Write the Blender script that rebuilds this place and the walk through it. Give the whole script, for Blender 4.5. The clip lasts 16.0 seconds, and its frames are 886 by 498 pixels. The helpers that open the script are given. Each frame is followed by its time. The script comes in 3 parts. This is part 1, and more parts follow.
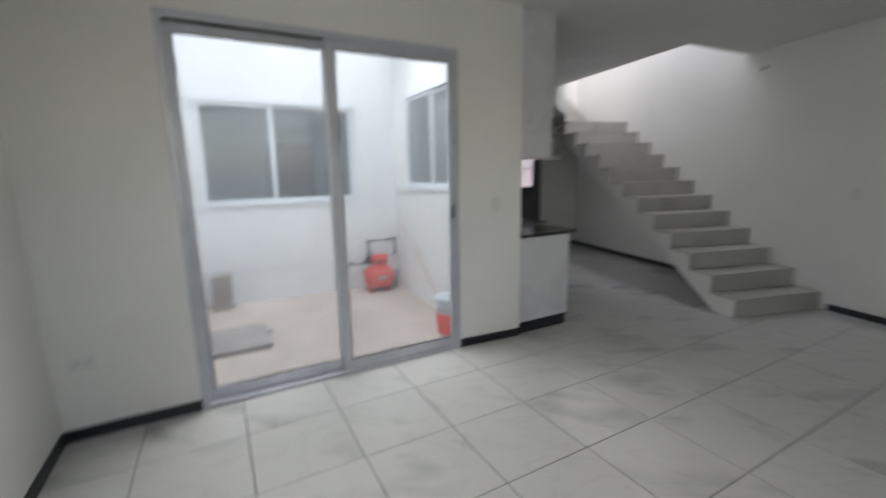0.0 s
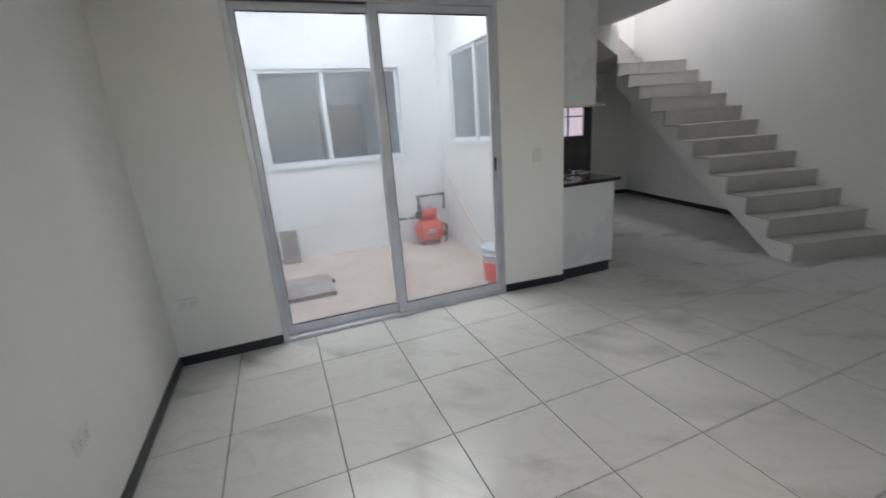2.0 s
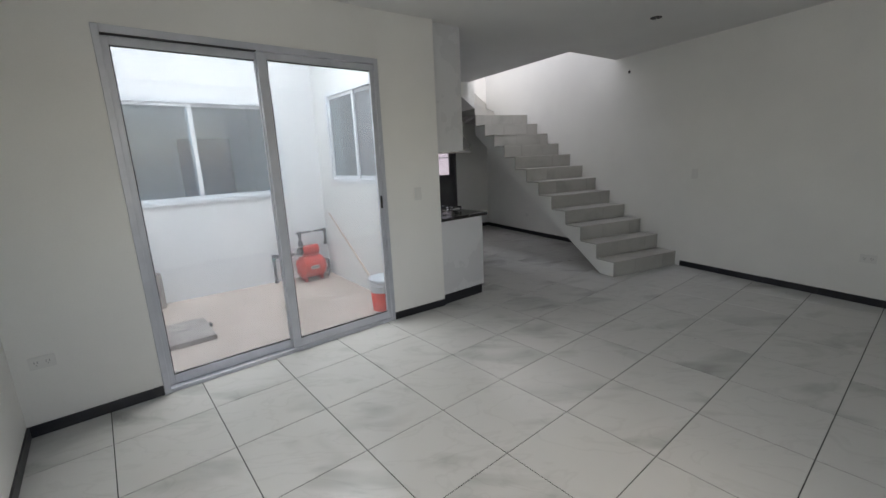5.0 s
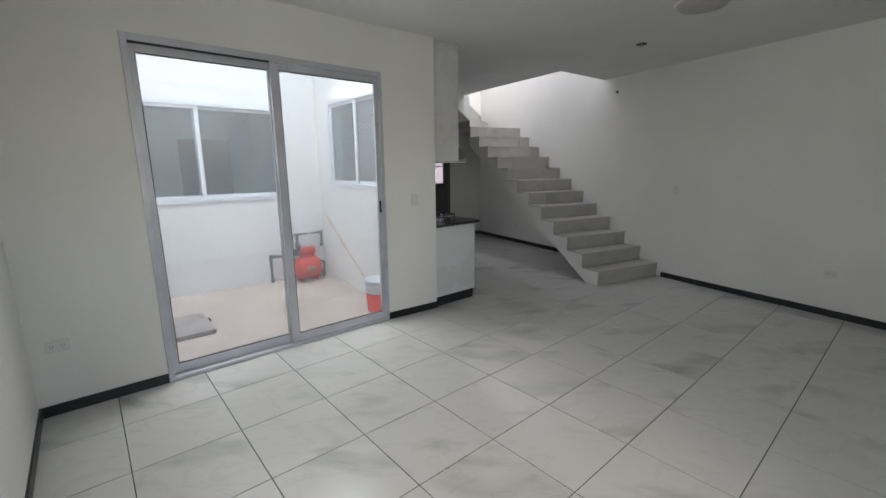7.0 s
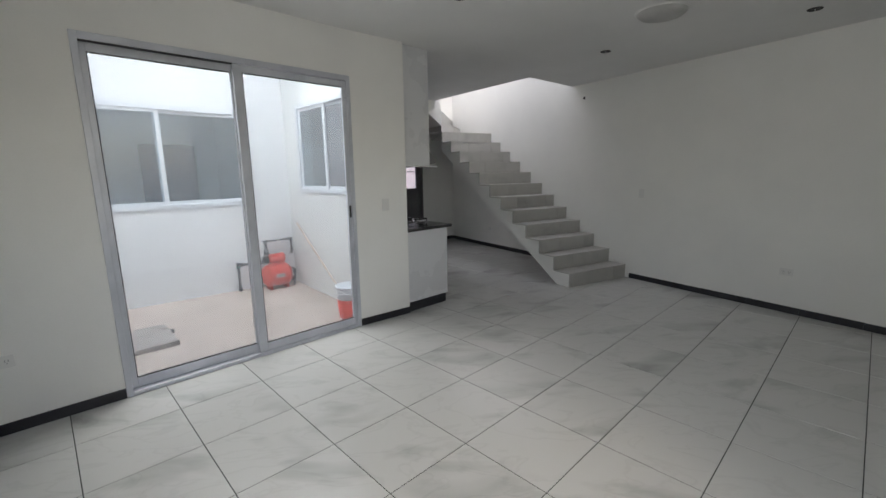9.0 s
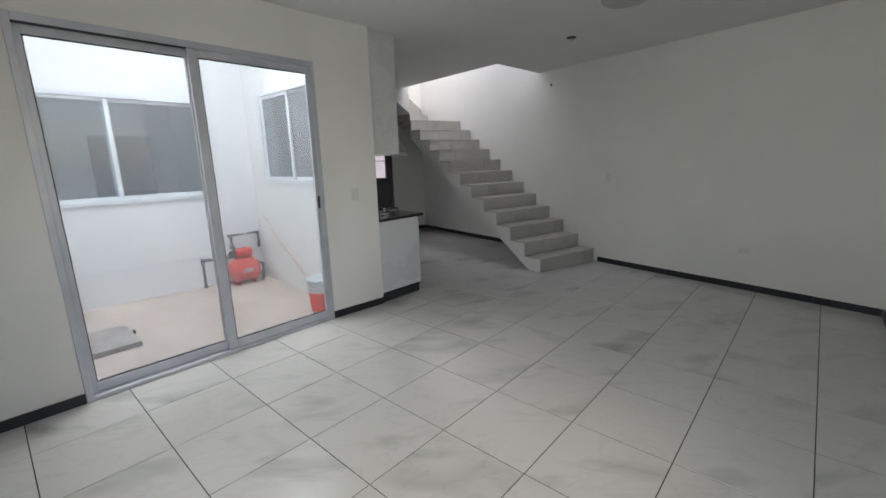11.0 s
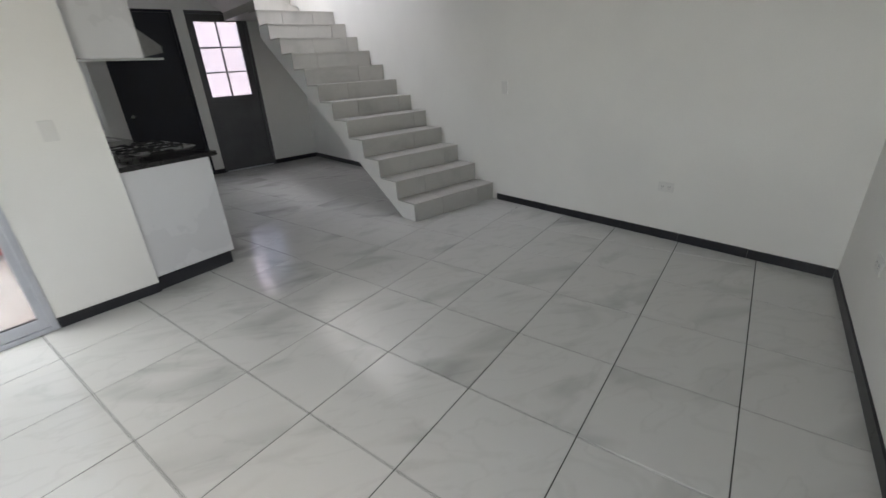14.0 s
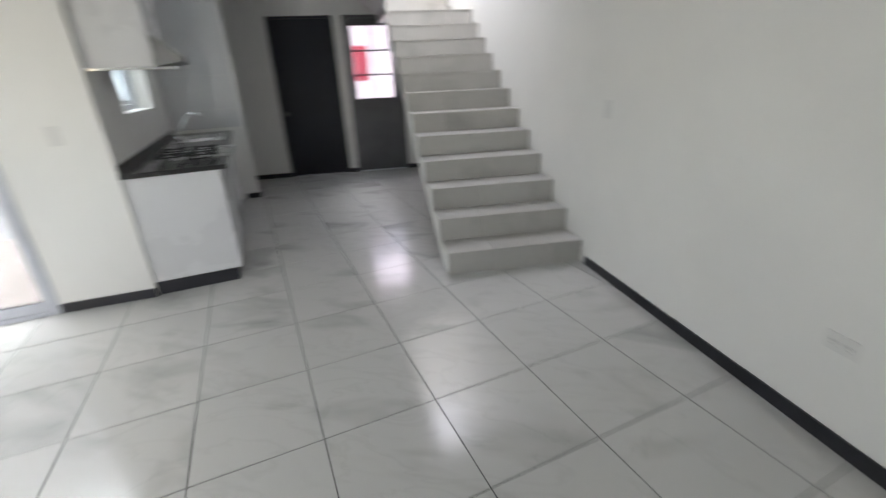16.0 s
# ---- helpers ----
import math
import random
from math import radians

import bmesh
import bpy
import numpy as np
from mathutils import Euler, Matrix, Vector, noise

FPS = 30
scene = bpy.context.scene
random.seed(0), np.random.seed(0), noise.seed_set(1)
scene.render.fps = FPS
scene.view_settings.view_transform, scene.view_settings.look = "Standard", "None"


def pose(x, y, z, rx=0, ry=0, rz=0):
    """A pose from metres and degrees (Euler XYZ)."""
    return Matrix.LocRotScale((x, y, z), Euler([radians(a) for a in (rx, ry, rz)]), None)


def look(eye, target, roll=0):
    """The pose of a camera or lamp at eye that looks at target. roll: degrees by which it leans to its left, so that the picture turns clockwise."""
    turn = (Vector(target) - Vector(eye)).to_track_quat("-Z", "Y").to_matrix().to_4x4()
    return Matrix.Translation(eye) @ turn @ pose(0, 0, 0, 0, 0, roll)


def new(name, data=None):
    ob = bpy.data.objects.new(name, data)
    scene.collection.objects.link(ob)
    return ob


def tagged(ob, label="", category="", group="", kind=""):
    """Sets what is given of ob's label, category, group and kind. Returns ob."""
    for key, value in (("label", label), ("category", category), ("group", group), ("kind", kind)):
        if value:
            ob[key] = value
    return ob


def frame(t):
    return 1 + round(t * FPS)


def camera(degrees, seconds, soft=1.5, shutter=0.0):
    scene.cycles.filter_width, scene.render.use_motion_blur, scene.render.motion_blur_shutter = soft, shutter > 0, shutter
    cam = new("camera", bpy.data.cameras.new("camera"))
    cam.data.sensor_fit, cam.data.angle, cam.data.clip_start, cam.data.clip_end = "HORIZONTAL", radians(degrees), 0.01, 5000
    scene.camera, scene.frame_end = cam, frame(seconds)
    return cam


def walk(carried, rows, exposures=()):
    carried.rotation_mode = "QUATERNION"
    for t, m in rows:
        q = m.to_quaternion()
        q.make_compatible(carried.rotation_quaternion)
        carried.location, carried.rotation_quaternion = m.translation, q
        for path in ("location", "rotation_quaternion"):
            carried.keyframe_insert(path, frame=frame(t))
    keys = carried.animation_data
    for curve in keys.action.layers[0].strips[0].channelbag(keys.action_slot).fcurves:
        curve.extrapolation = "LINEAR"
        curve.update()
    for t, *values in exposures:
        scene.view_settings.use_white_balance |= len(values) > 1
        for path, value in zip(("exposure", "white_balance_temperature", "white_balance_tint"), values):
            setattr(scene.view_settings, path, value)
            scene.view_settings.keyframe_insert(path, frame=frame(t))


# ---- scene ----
cam = camera(93.4, 16.0, shutter=0.5)
PATH = [
    (0, (-0.029, -2.437, 1.435), (0.906, -0.705, 1.078), -1.1),
    (0.2, (0.077, -2.432, 1.417), (0.6, -0.967, 1.042), 0.4),
    (0.5, (0.141, -2.441, 1.425), (0.53, -0.532, 0.975), -0.3),
    (0.7, (0.184, -2.471, 1.423), (0.475, -0.935, 1.081), -2.3),
    (1, (0.174, -2.536, 1.458), (0.453, -0.606, 1.011), -5.3),
    (1.3, (0.142, -2.59, 1.425), (0.451, -1.051, 1.119), -5.4),
    (1.5, (0.06, -2.612, 1.453), (0.58, -0.72, 1.068), -7.4),
    (2, (-0.077, -2.666, 1.438), (0.604, -0.867, 0.889), -4.3),
    (2.5, (-0.106, -2.66, 1.448), (0.925, -1.049, 0.861), -5.5),
    (3, (-0.187, -2.674, 1.441), (0.945, -1.132, 0.858), -6.5),
    (3.5, (-0.182, -2.684, 1.443), (0.991, -1.167, 0.874), -6.3),
    (4, (-0.218, -2.717, 1.472), (0.975, -1.174, 1.027), -4.9),
    (6.5, (-0.517, -2.972, 1.502), (0.748, -1.48, 1.084), -1.0),
    (7, (-0.523, -2.974, 1.503), (0.753, -1.484, 1.114), -0.6),
    (7.5, (-0.52, -2.974, 1.499), (0.79, -1.509, 1.127), -0.4),
    (8, (-0.509, -2.989, 1.499), (0.831, -1.55, 1.132), -0.6),
    (8.5, (-0.497, -2.989, 1.493), (0.858, -1.564, 1.128), -0.7),
    (11, (-0.479, -2.975, 1.474), (0.971, -1.663, 1.059), -1.7),
    (11.5, (-0.477, -2.971, 1.483), (1.019, -1.725, 1.024), -1.9),
    (12, (-0.309, -2.992, 1.453), (1.253, -1.851, 0.946), -2.4),
    (12.3, (-0.103, -3.022, 1.431), (1.179, -2.171, 0.993), -2.6),
    (12.5, (0.04, -3.007, 1.428), (1.655, -2.0, 0.815), -2.2),
    (13, (0.408, -2.912, 1.4), (2.065, -2.052, 0.68), -2.4),
    (13.3, (0.664, -2.902, 1.379), (1.99, -2.24, 0.776), -3.5),
    (13.5, (0.861, -2.937, 1.368), (2.48, -2.044, 0.604), -4.2),
    (13.7, (1.058, -2.978, 1.409), (2.275, -2.155, 0.775), -4.2),
    (14, (1.327, -2.95, 1.393), (2.783, -1.836, 0.593), -3.4),
    (14.2, (1.499, -2.937, 1.383), (2.706, -2.108, 0.737), -2.9),
    (14.5, (1.811, -2.973, 1.391), (3.396, -2.04, 0.606), -4.3),
    (14.7, (2.008, -3.018, 1.378), (3.234, -2.199, 0.755), -4.5),
    (15, (2.256, -3.06, 1.431), (3.562, -1.794, 0.599), -3.1),
    (15.2, (2.431, -3.036, 1.389), (3.42, -1.965, 0.729), -2.2),
    (15.5, (2.704, -3.023, 1.398), (4.035, -1.791, 0.556), -0.1),
    (15.7, (2.843, -3.018, 1.403), (3.796, -1.911, 0.75), -2.5),
    (16, (3.078, -3.024, 1.411), (3.817, -1.328, 0.651), -2.6),
]
walk(cam, [(t, look(eye, target, roll)) for t, eye, target, roll in PATH], exposures=[(0, 0.28), (4.0, 0.26), (6.5, 0.34), (7.5, 0.36), (11.5, 0.38), (12.5, 0.5), (13.5, 0.9), (14.0, 1.0), (14.3, 1.2), (14.6, 1.6), (15.5, 1.6), (16, 1.4)])

# ---- world and large lights ----
world = bpy.data.worlds.new("overcast_sky")
scene.world = world
world.use_nodes = True
wn = world.node_tree
sky = wn.nodes.new("ShaderNodeTexSky")
sky.sky_type, sky.sun_disc = "NISHITA", False
sky.sun_elevation, sky.sun_rotation, sky.dust_density = radians(50), radians(200), 3.0
wn.nodes["Background"].inputs[1].default_value = 0.2
wn.links.new(sky.outputs[0], wn.nodes["Background"].inputs[0])


def area(name, x, y, z, sx, sy, power, rx=0, ry=0, rz=0, color=(1, 1, 1)):
    data = bpy.data.lights.new(name, "AREA")
    data.shape, data.size, data.size_y, data.energy, data.color = "RECTANGLE", sx, sy, power, color
    ob = new(name, data)
    ob.matrix_world = pose(x, y, z, rx, ry, rz)
    return ob


sun = bpy.data.lights.new("sun", "SUN")
sun.energy, sun.angle, sun.color = 1.2, radians(25), (0.97, 0.98, 1.0)
new("sun", sun).matrix_world = look((0, 0, 20), (-3, 6, 0))
area("patio_sky", 0.58, 1.63, 5.5, 2.8, 2.0, 48, color=(0.88, 0.93, 1.0))
# Extra unseen lamp, tilted at the door to carry more daylight indoors.
area("patio_low_sky", 0.95, 1.4, 3.7, 2.1, 1.8, 78, rx=-49, color=(1.0, 0.975, 0.935))
area("stairwell_skylight", 5.25, 2.3, 5.2, 1.0, 2.6, 38, rz=-12, color=(0.95, 0.91, 1.0))
# Unseen lamp added to brighten the stair wall; no west window is known.
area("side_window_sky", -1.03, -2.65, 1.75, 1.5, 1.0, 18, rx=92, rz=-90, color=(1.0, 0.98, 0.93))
area("yard_sky", 5.2, 6.9, 4.2, 3.0, 2.4, 110, rx=-45, color=(1.0, 0.93, 0.98))
# Added lamp out of view, brightening the room behind the patio window.
area("inner_room_window_sky", -1.3, 4.1, 1.65, 1.0, 1.2, 3, rx=90, rz=-90, color=(0.75, 0.88, 1.0))
# Weak unseen fill from behind the walker; no south window is known.
area("front_window_sky", 0.45, -3.66, 1.75, 2.0, 1.0, 1.0, rx=70, rz=0, color=(1.0, 0.99, 0.95))


# ---- materials ----
def material(name, color=(0.8, 0.8, 0.8), rough=0.5, metal=0.0, **more):
    m = bpy.data.materials.new(name)
    m.use_nodes = True
    b = m.node_tree.nodes["Principled BSDF"]
    b.inputs["Base Color"].default_value = (*color, 1)
    b.inputs["Roughness"].default_value = rough
    b.inputs["Metallic"].default_value = metal
    for key, value in more.items():
        b.inputs[key.replace("_", " ")].default_value = value
    return m


def node(m, kind, **ins):
    n = m.node_tree.nodes.new(kind)
    for k, v in ins.items():
        n.inputs[k.replace("_", " ")].default_value = v
    return n


def mottled(name, dark, light, scale, rough, fine=60.0, bump=0.1, metal=0.0, spread=(0.35, 0.65), rough_var=0.08, dist=0.002):
    """Two scales of variation in colour, with a fine relief."""
    m = material(name, light, rough, metal)
    t, b = m.node_tree, m.node_tree.nodes["Principled BSDF"]
    tc = node(m, "ShaderNodeTexCoord")
    big = node(m, "ShaderNodeTexNoise", Scale=scale, Detail=4.0, Roughness=0.55)
    small = node(m, "ShaderNodeTexNoise", Scale=fine, Detail=3.0, Roughness=0.6)
    mix = node(m, "ShaderNodeMath")
    mix.operation = "MULTIPLY_ADD"
    mix.inputs[1].default_value = 0.3
    ramp = m.node_tree.nodes.new("ShaderNodeValToRGB")
    ramp.color_ramp.elements[0].position, ramp.color_ramp.elements[1].position = spread[0] + 0.15, spread[1] + 0.15
    ramp.color_ramp.elements[0].color, ramp.color_ramp.elements[1].color = (*dark, 1), (*light, 1)
    bp = node(m, "ShaderNodeBump", Strength=bump, Distance=dist)
    rr = node(m, "ShaderNodeMapRange")
    rr.inputs["To Min"].default_value, rr.inputs["To Max"].default_value = rough - rough_var, rough + rough_var
    for n in (big, small):
        t.links.new(tc.outputs["Object"], n.inputs["Vector"])
    t.links.new(small.outputs["Fac"], mix.inputs[0])
    t.links.new(big.outputs["Fac"], mix.inputs[2])
    t.links.new(mix.outputs[0], ramp.inputs[0])
    t.links.new(ramp.outputs[0], b.inputs["Base Color"])
    t.links.new(small.outputs["Fac"], bp.inputs["Height"])
    t.links.new(bp.outputs[0], b.inputs["Normal"])
    t.links.new(big.outputs["Fac"], rr.inputs["Value"])
    t.links.new(rr.outputs[0], b.inputs["Roughness"])
    return m


def marble(name, rough, base=(0.55, 0.555, 0.54), grey=(0.27, 0.275, 0.262)):
    """Polished porcelain with soft grey drifts; every tile has its own cut of the pattern."""
    m = material(name, base, rough)
    t, b = m.node_tree, m.node_tree.nodes["Principled BSDF"]
    tc, info = node(m, "ShaderNodeTexCoord"), node(m, "ShaderNodeObjectInfo")
    geo = node(m, "ShaderNodeNewGeometry")
    off = node(m, "ShaderNodeMath")
    off.operation = "MULTIPLY_ADD"
    off.inputs[1].default_value = 37.0
    t.links.new(info.outputs["Random"], off.inputs[0])
    t.links.new(geo.outputs["Random Per Island"], off.inputs[2])
    add = node(m, "ShaderNodeVectorMath")
    t.links.new(tc.outputs["Object"], add.inputs[0])
    t.links.new(off.outputs[0], add.inputs[1])
    mapping = node(m, "ShaderNodeMapping")
    mapping.inputs["Rotation"].default_value = (0, 0, radians(-40))
    mapping.vector_type = "TEXTURE"
    mapping.inputs["Scale"].default_value = (0.75, 0.34, 0.5)
    t.links.new(add.outputs[0], mapping.inputs["Vector"])
    n1 = node(m, "ShaderNodeTexNoise", Scale=1.0, Detail=3.0, Roughness=0.5, Distortion=0.7)
    n2 = node(m, "ShaderNodeTexNoise", Scale=1.2, Detail=4.0, Roughness=0.5, Distortion=1.2)
    t.links.new(mapping.outputs[0], n1.inputs["Vector"])
    t.links.new(mapping.outputs[0], n2.inputs["Vector"])
    r1 = t.nodes.new("ShaderNodeValToRGB")
    r1.color_ramp.elements[0].position, r1.color_ramp.elements[1].position = 0.54, 0.92
    r1.color_ramp.elements[0].color, r1.color_ramp.elements[1].color = (0, 0, 0, 1), (1, 1, 1, 1)
    r2 = t.nodes.new("ShaderNodeValToRGB")
    for e, (p, v) in zip(r2.color_ramp.elements, ((0.475, 0.0), (0.5, 1.0))):
        e.position, e.color = p, (v, v, v, 1)
    e = r2.color_ramp.elements.new(0.53)
    e.color = (0, 0, 0, 1)
    t.links.new(n1.outputs["Fac"], r1.inputs[0])
    t.links.new(n2.outputs["Fac"], r2.inputs[0])
    vein = node(m, "ShaderNodeMath")
    vein.operation = "MULTIPLY_ADD"
    vein.inputs[1].default_value = 0.12
    t.links.new(r2.outputs[0], vein.inputs[0])
    t.links.new(r1.outputs[0], vein.inputs[2])
    vein.use_clamp = True
    mix = node(m, "ShaderNodeMix")
    mix.data_type = "RGBA"
    mix.inputs[6].default_value, mix.inputs[7].default_value = (*base, 1), (*grey, 1)
    t.links.new(vein.outputs[0], mix.inputs[0])
    t.links.new(mix.outputs[2], b.inputs["Base Color"])
    dust = node(m, "ShaderNodeTexNoise", Scale=1.7, Detail=5.0)
    t.links.new(tc.outputs["Object"], dust.inputs["Vector"])
    rr = node(m, "ShaderNodeMapRange")
    rr.inputs["To Min"].default_value, rr.inputs["To Max"].default_value = rough - 0.05, rough + 0.07
    t.links.new(dust.outputs["Fac"], rr.inputs["Value"])
    t.links.new(rr.outputs[0], b.inputs["Roughness"])
    return m


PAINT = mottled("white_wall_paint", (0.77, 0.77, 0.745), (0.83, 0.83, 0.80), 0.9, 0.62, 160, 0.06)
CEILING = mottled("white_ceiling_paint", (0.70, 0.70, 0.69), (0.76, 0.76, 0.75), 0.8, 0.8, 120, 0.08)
PATIO_PAINT = mottled("white_outdoor_paint", (0.74, 0.75, 0.76), (0.82, 0.82, 0.83), 0.8, 0.75, 90, 0.15)
PATIO_FLOOR = mottled("dusty_concrete", (0.44, 0.36, 0.31), (0.56, 0.47, 0.41), 2.2, 0.85, 45, 0.35)
TILE = marble("marbled_porcelain", 0.14)
STEP_TILE = marble("step_porcelain", 0.38, (0.45, 0.445, 0.42), (0.30, 0.295, 0.275))
GROUT = mottled("dark_grout", (0.02, 0.02, 0.02), (0.04, 0.04, 0.038), 3, 0.9)
BASE = mottled("black_baseboard_tile", (0.012, 0.013, 0.017), (0.02, 0.021, 0.027), 4, 0.35)
ALU = mottled("natural_aluminium", (0.50, 0.525, 0.575), (0.58, 0.60, 0.65), 5, 0.38, 200, 0.05, metal=0.3)
WHITE_ALU = mottled("white_lacquered_aluminium", (0.64, 0.67, 0.70), (0.70, 0.73, 0.76), 4, 0.35)
RUBBER = material("black_rubber_seal", (0.02, 0.02, 0.022), 0.6)
LAMINATE = mottled("white_laminate", (0.66, 0.67, 0.685), (0.69, 0.70, 0.715), 2, 0.28, 90, 0.02)
GRANITE = mottled("black_granite", (0.012, 0.012, 0.014), (0.06, 0.055, 0.055), 70, 0.15, 240, 0.02, spread=(0.45, 0.7))
STEEL = mottled("brushed_steel", (0.50, 0.50, 0.50), (0.62, 0.62, 0.62), 8, 0.28, 150, 0.03, metal=1.0)
DARK_STEEL = mottled("dull_dark_steel", (0.26, 0.26, 0.265), (0.34, 0.34, 0.345), 8, 0.32, 150, 0.03, metal=1.0)
CHROME = material("chrome", (0.75, 0.75, 0.76), 0.08, 1.0)
IRON = mottled("black_cast_iron", (0.012, 0.012, 0.012), (0.03, 0.03, 0.03), 30, 0.6)
BLACK_DOOR = mottled("navy_black_lacquer", (0.003, 0.005, 0.013), (0.005, 0.008, 0.019), 3, 0.5)
GREY_DOOR = mottled("dark_grey_enamel", (0.10, 0.10, 0.108), (0.125, 0.125, 0.132), 3, 0.42)
PLASTIC = material("white_plastic", (0.72, 0.72, 0.70), 0.4)
OPAL = mottled("grey_opal_plastic", (0.40, 0.40, 0.39), (0.46, 0.46, 0.45), 6, 0.45)
DARK = material("dark_slot", (0.03, 0.03, 0.03), 0.6)
SLOT = material("grey_socket_slot", (0.32, 0.32, 0.32), 0.6)
RED = mottled("red_enamel", (0.60, 0.055, 0.04), (0.70, 0.085, 0.06), 6, 0.35)
SLATE = mottled("slate_blue_paint", (0.22, 0.28, 0.32), (0.27, 0.33, 0.37), 3, 0.6)
CRIMSON = mottled("crimson_enamel", (0.62, 0.015, 0.05), (0.70, 0.025, 0.07), 6, 0.4)
RED_PLASTIC = material("red_plastic", (0.75, 0.05, 0.02), 0.45)
PVC = mottled("grey_pipe", (0.09, 0.10, 0.11), (0.13, 0.14, 0.15), 8, 0.5)
GREEN_PLASTIC = material("green_plastic", (0.10, 0.32, 0.27), 0.45)
BUCKET = material("translucent_white_plastic", (0.72, 0.76, 0.80), 0.35)
WOOD = mottled("pale_broom_wood", (0.52, 0.40, 0.32), (0.66, 0.54, 0.44), 8, 0.6)
CEMENT = mottled("grey_cement", (0.22, 0.195, 0.18), (0.36, 0.325, 0.30), 6, 0.9, 60, 0.5, dist=0.004)


def glass(name, tint=(1, 1, 1), rough=0.0):
    m = material(name, tint, rough)
    b = m.node_tree.nodes["Principled BSDF"]
    b.inputs["Transmission Weight"].default_value = 1.0
    b.inputs["IOR"].default_value = 1.45
    return m


def dusty_haze(m, share):
    """A patchy translucent film that catches light behind a pane, imitating haze."""
    t = m.node_tree
    out, b = t.nodes["Material Output"], t.nodes["Principled BSDF"]
    film = node(m, "ShaderNodeBsdfTranslucent", Color=(0.90, 0.93, 1.0, 1))
    mix = node(m, "ShaderNodeMixShader")
    tc, n = node(m, "ShaderNodeTexCoord"), node(m, "ShaderNodeTexNoise", Scale=2.5, Detail=4.0)
    rr = node(m, "ShaderNodeMapRange")
    rr.inputs["To Min"].default_value, rr.inputs["To Max"].default_value = share * 0.6, share * 1.4
    t.links.new(tc.outputs["Object"], n.inputs["Vector"])
    t.links.new(n.outputs["Fac"], rr.inputs["Value"])
    t.links.new(rr.outputs[0], mix.inputs[0])
    t.links.new(b.outputs[0], mix.inputs[1])
    t.links.new(film.outputs[0], mix.inputs[2])
    t.links.new(mix.outputs[0], out.inputs["Surface"])
    return m


# Tint dims the bright patio view and the film imitates lens haze.
DOOR_GLASS = dusty_haze(glass("dimming_haze_glass", (0.535, 0.58, 0.625)), 0.055)
GLASS = glass("clear_glass", (0.97, 0.98, 0.98))
# Pinkish tint pulls down the overbright yard view; the film adds painted haze.
YARD_GLASS = dusty_haze(glass("pinkish_dimming_glass", (0.63, 0.57, 0.61)), 0.03)
# Bluish tint and haze film imitate the sky reflected in these windows.
GREEN_GLASS = dusty_haze(glass("bluish_window_glass", (0.70, 0.84, 0.92)), 0.07)
SCREEN = material("grey_insect_screen", (0.30, 0.32, 0.34), 0.8)
SCREEN.node_tree.nodes["Principled BSDF"].inputs["Alpha"].default_value = 0.5
FROSTED = glass("frosted_glass", (0.95, 0.93, 0.95), 0.25)


# ---- building helpers ----
def link(name, bm, mat, parent=None, smooth=False):
    bmesh.ops.recalc_face_normals(bm, faces=bm.faces)
    me = bpy.data.meshes.new(name)
    bm.to_mesh(me)
    bm.free()
    me.materials.append(mat)
    if smooth:
        for p in me.polygons:
            p.use_smooth = True
    ob = new(name, me)
    if parent:
        ob.parent = parent
    return ob


def part(name, bm, mat, parent, label="", smooth=False, kind=""):
    return tagged(link(name, bm, mat, parent, smooth), label=label, kind=kind)


def structure(name, bm, mat, label="", parent=None):
    return tagged(link(name, bm, mat, parent), label=label, kind="structure")


def thing(name, label, category, x=0, y=0, z=0, rz=0, group=""):
    ob = tagged(new(name), label, category, group)
    ob.matrix_world = pose(x, y, z, 0, 0, rz)
    return ob


def box(bm, x0, x1, y0, y1, z0, z1, bevel=0.0):
    vs = [bm.verts.new((x, y, z)) for x in (x0, x1) for y in (y0, y1) for z in (z0, z1)]
    fs = [bm.faces.new([vs[i] for i in f]) for f in ((0, 1, 3, 2), (4, 6, 7, 5), (0, 4, 5, 1), (2, 3, 7, 6), (0, 2, 6, 4), (1, 5, 7, 3))]
    if bevel:
        bmesh.ops.bevel(bm, geom=list({e for f in fs for e in f.edges}), offset=bevel, segments=2, affect="EDGES", profile=0.5)
    return bm


def B(*a, **k):
    return box(bmesh.new(), *a, **k)


def prism(bm, pts, z0, z1):
    lo = [bm.verts.new((x, y, z0)) for x, y in pts]
    hi = [bm.verts.new((x, y, z1)) for x, y in pts]
    n = len(pts)
    bm.faces.new(lo[::-1])
    bm.faces.new(hi)
    for i in range(n):
        bm.faces.new((lo[i], lo[(i + 1) % n], hi[(i + 1) % n], hi[i]))
    return bm


def cyl(bm, p, q, r, r2=None, n=24, caps=True):
    """A round bar from p to q."""
    p, q = Vector(p), Vector(q)
    m = Matrix.Translation((p + q) / 2) @ (q - p).to_track_quat("Z", "Y").to_matrix().to_4x4()
    bmesh.ops.create_cone(bm, cap_ends=caps, segments=n, radius1=r, radius2=r if r2 is None else r2, depth=(q - p).length, matrix=m)
    return bm


def lathe(bm, profile, n=32, matrix=Matrix()):
    rings = [[bm.verts.new(matrix @ Vector((r * math.cos(a), r * math.sin(a), z))) for a in (2 * math.pi * k / n for k in range(n))] if r > 1e-6 else [bm.verts.new(matrix @ Vector((0, 0, z)))] for r, z in profile]
    for a, b in zip(rings, rings[1:]):
        for k in range(n):
            f = [a[k % len(a)], a[(k + 1) % len(a)], b[(k + 1) % len(b)], b[k % len(b)]]
            f = list(dict.fromkeys(f))
            if len(f) > 2:
                bm.faces.new(f)
    return bm


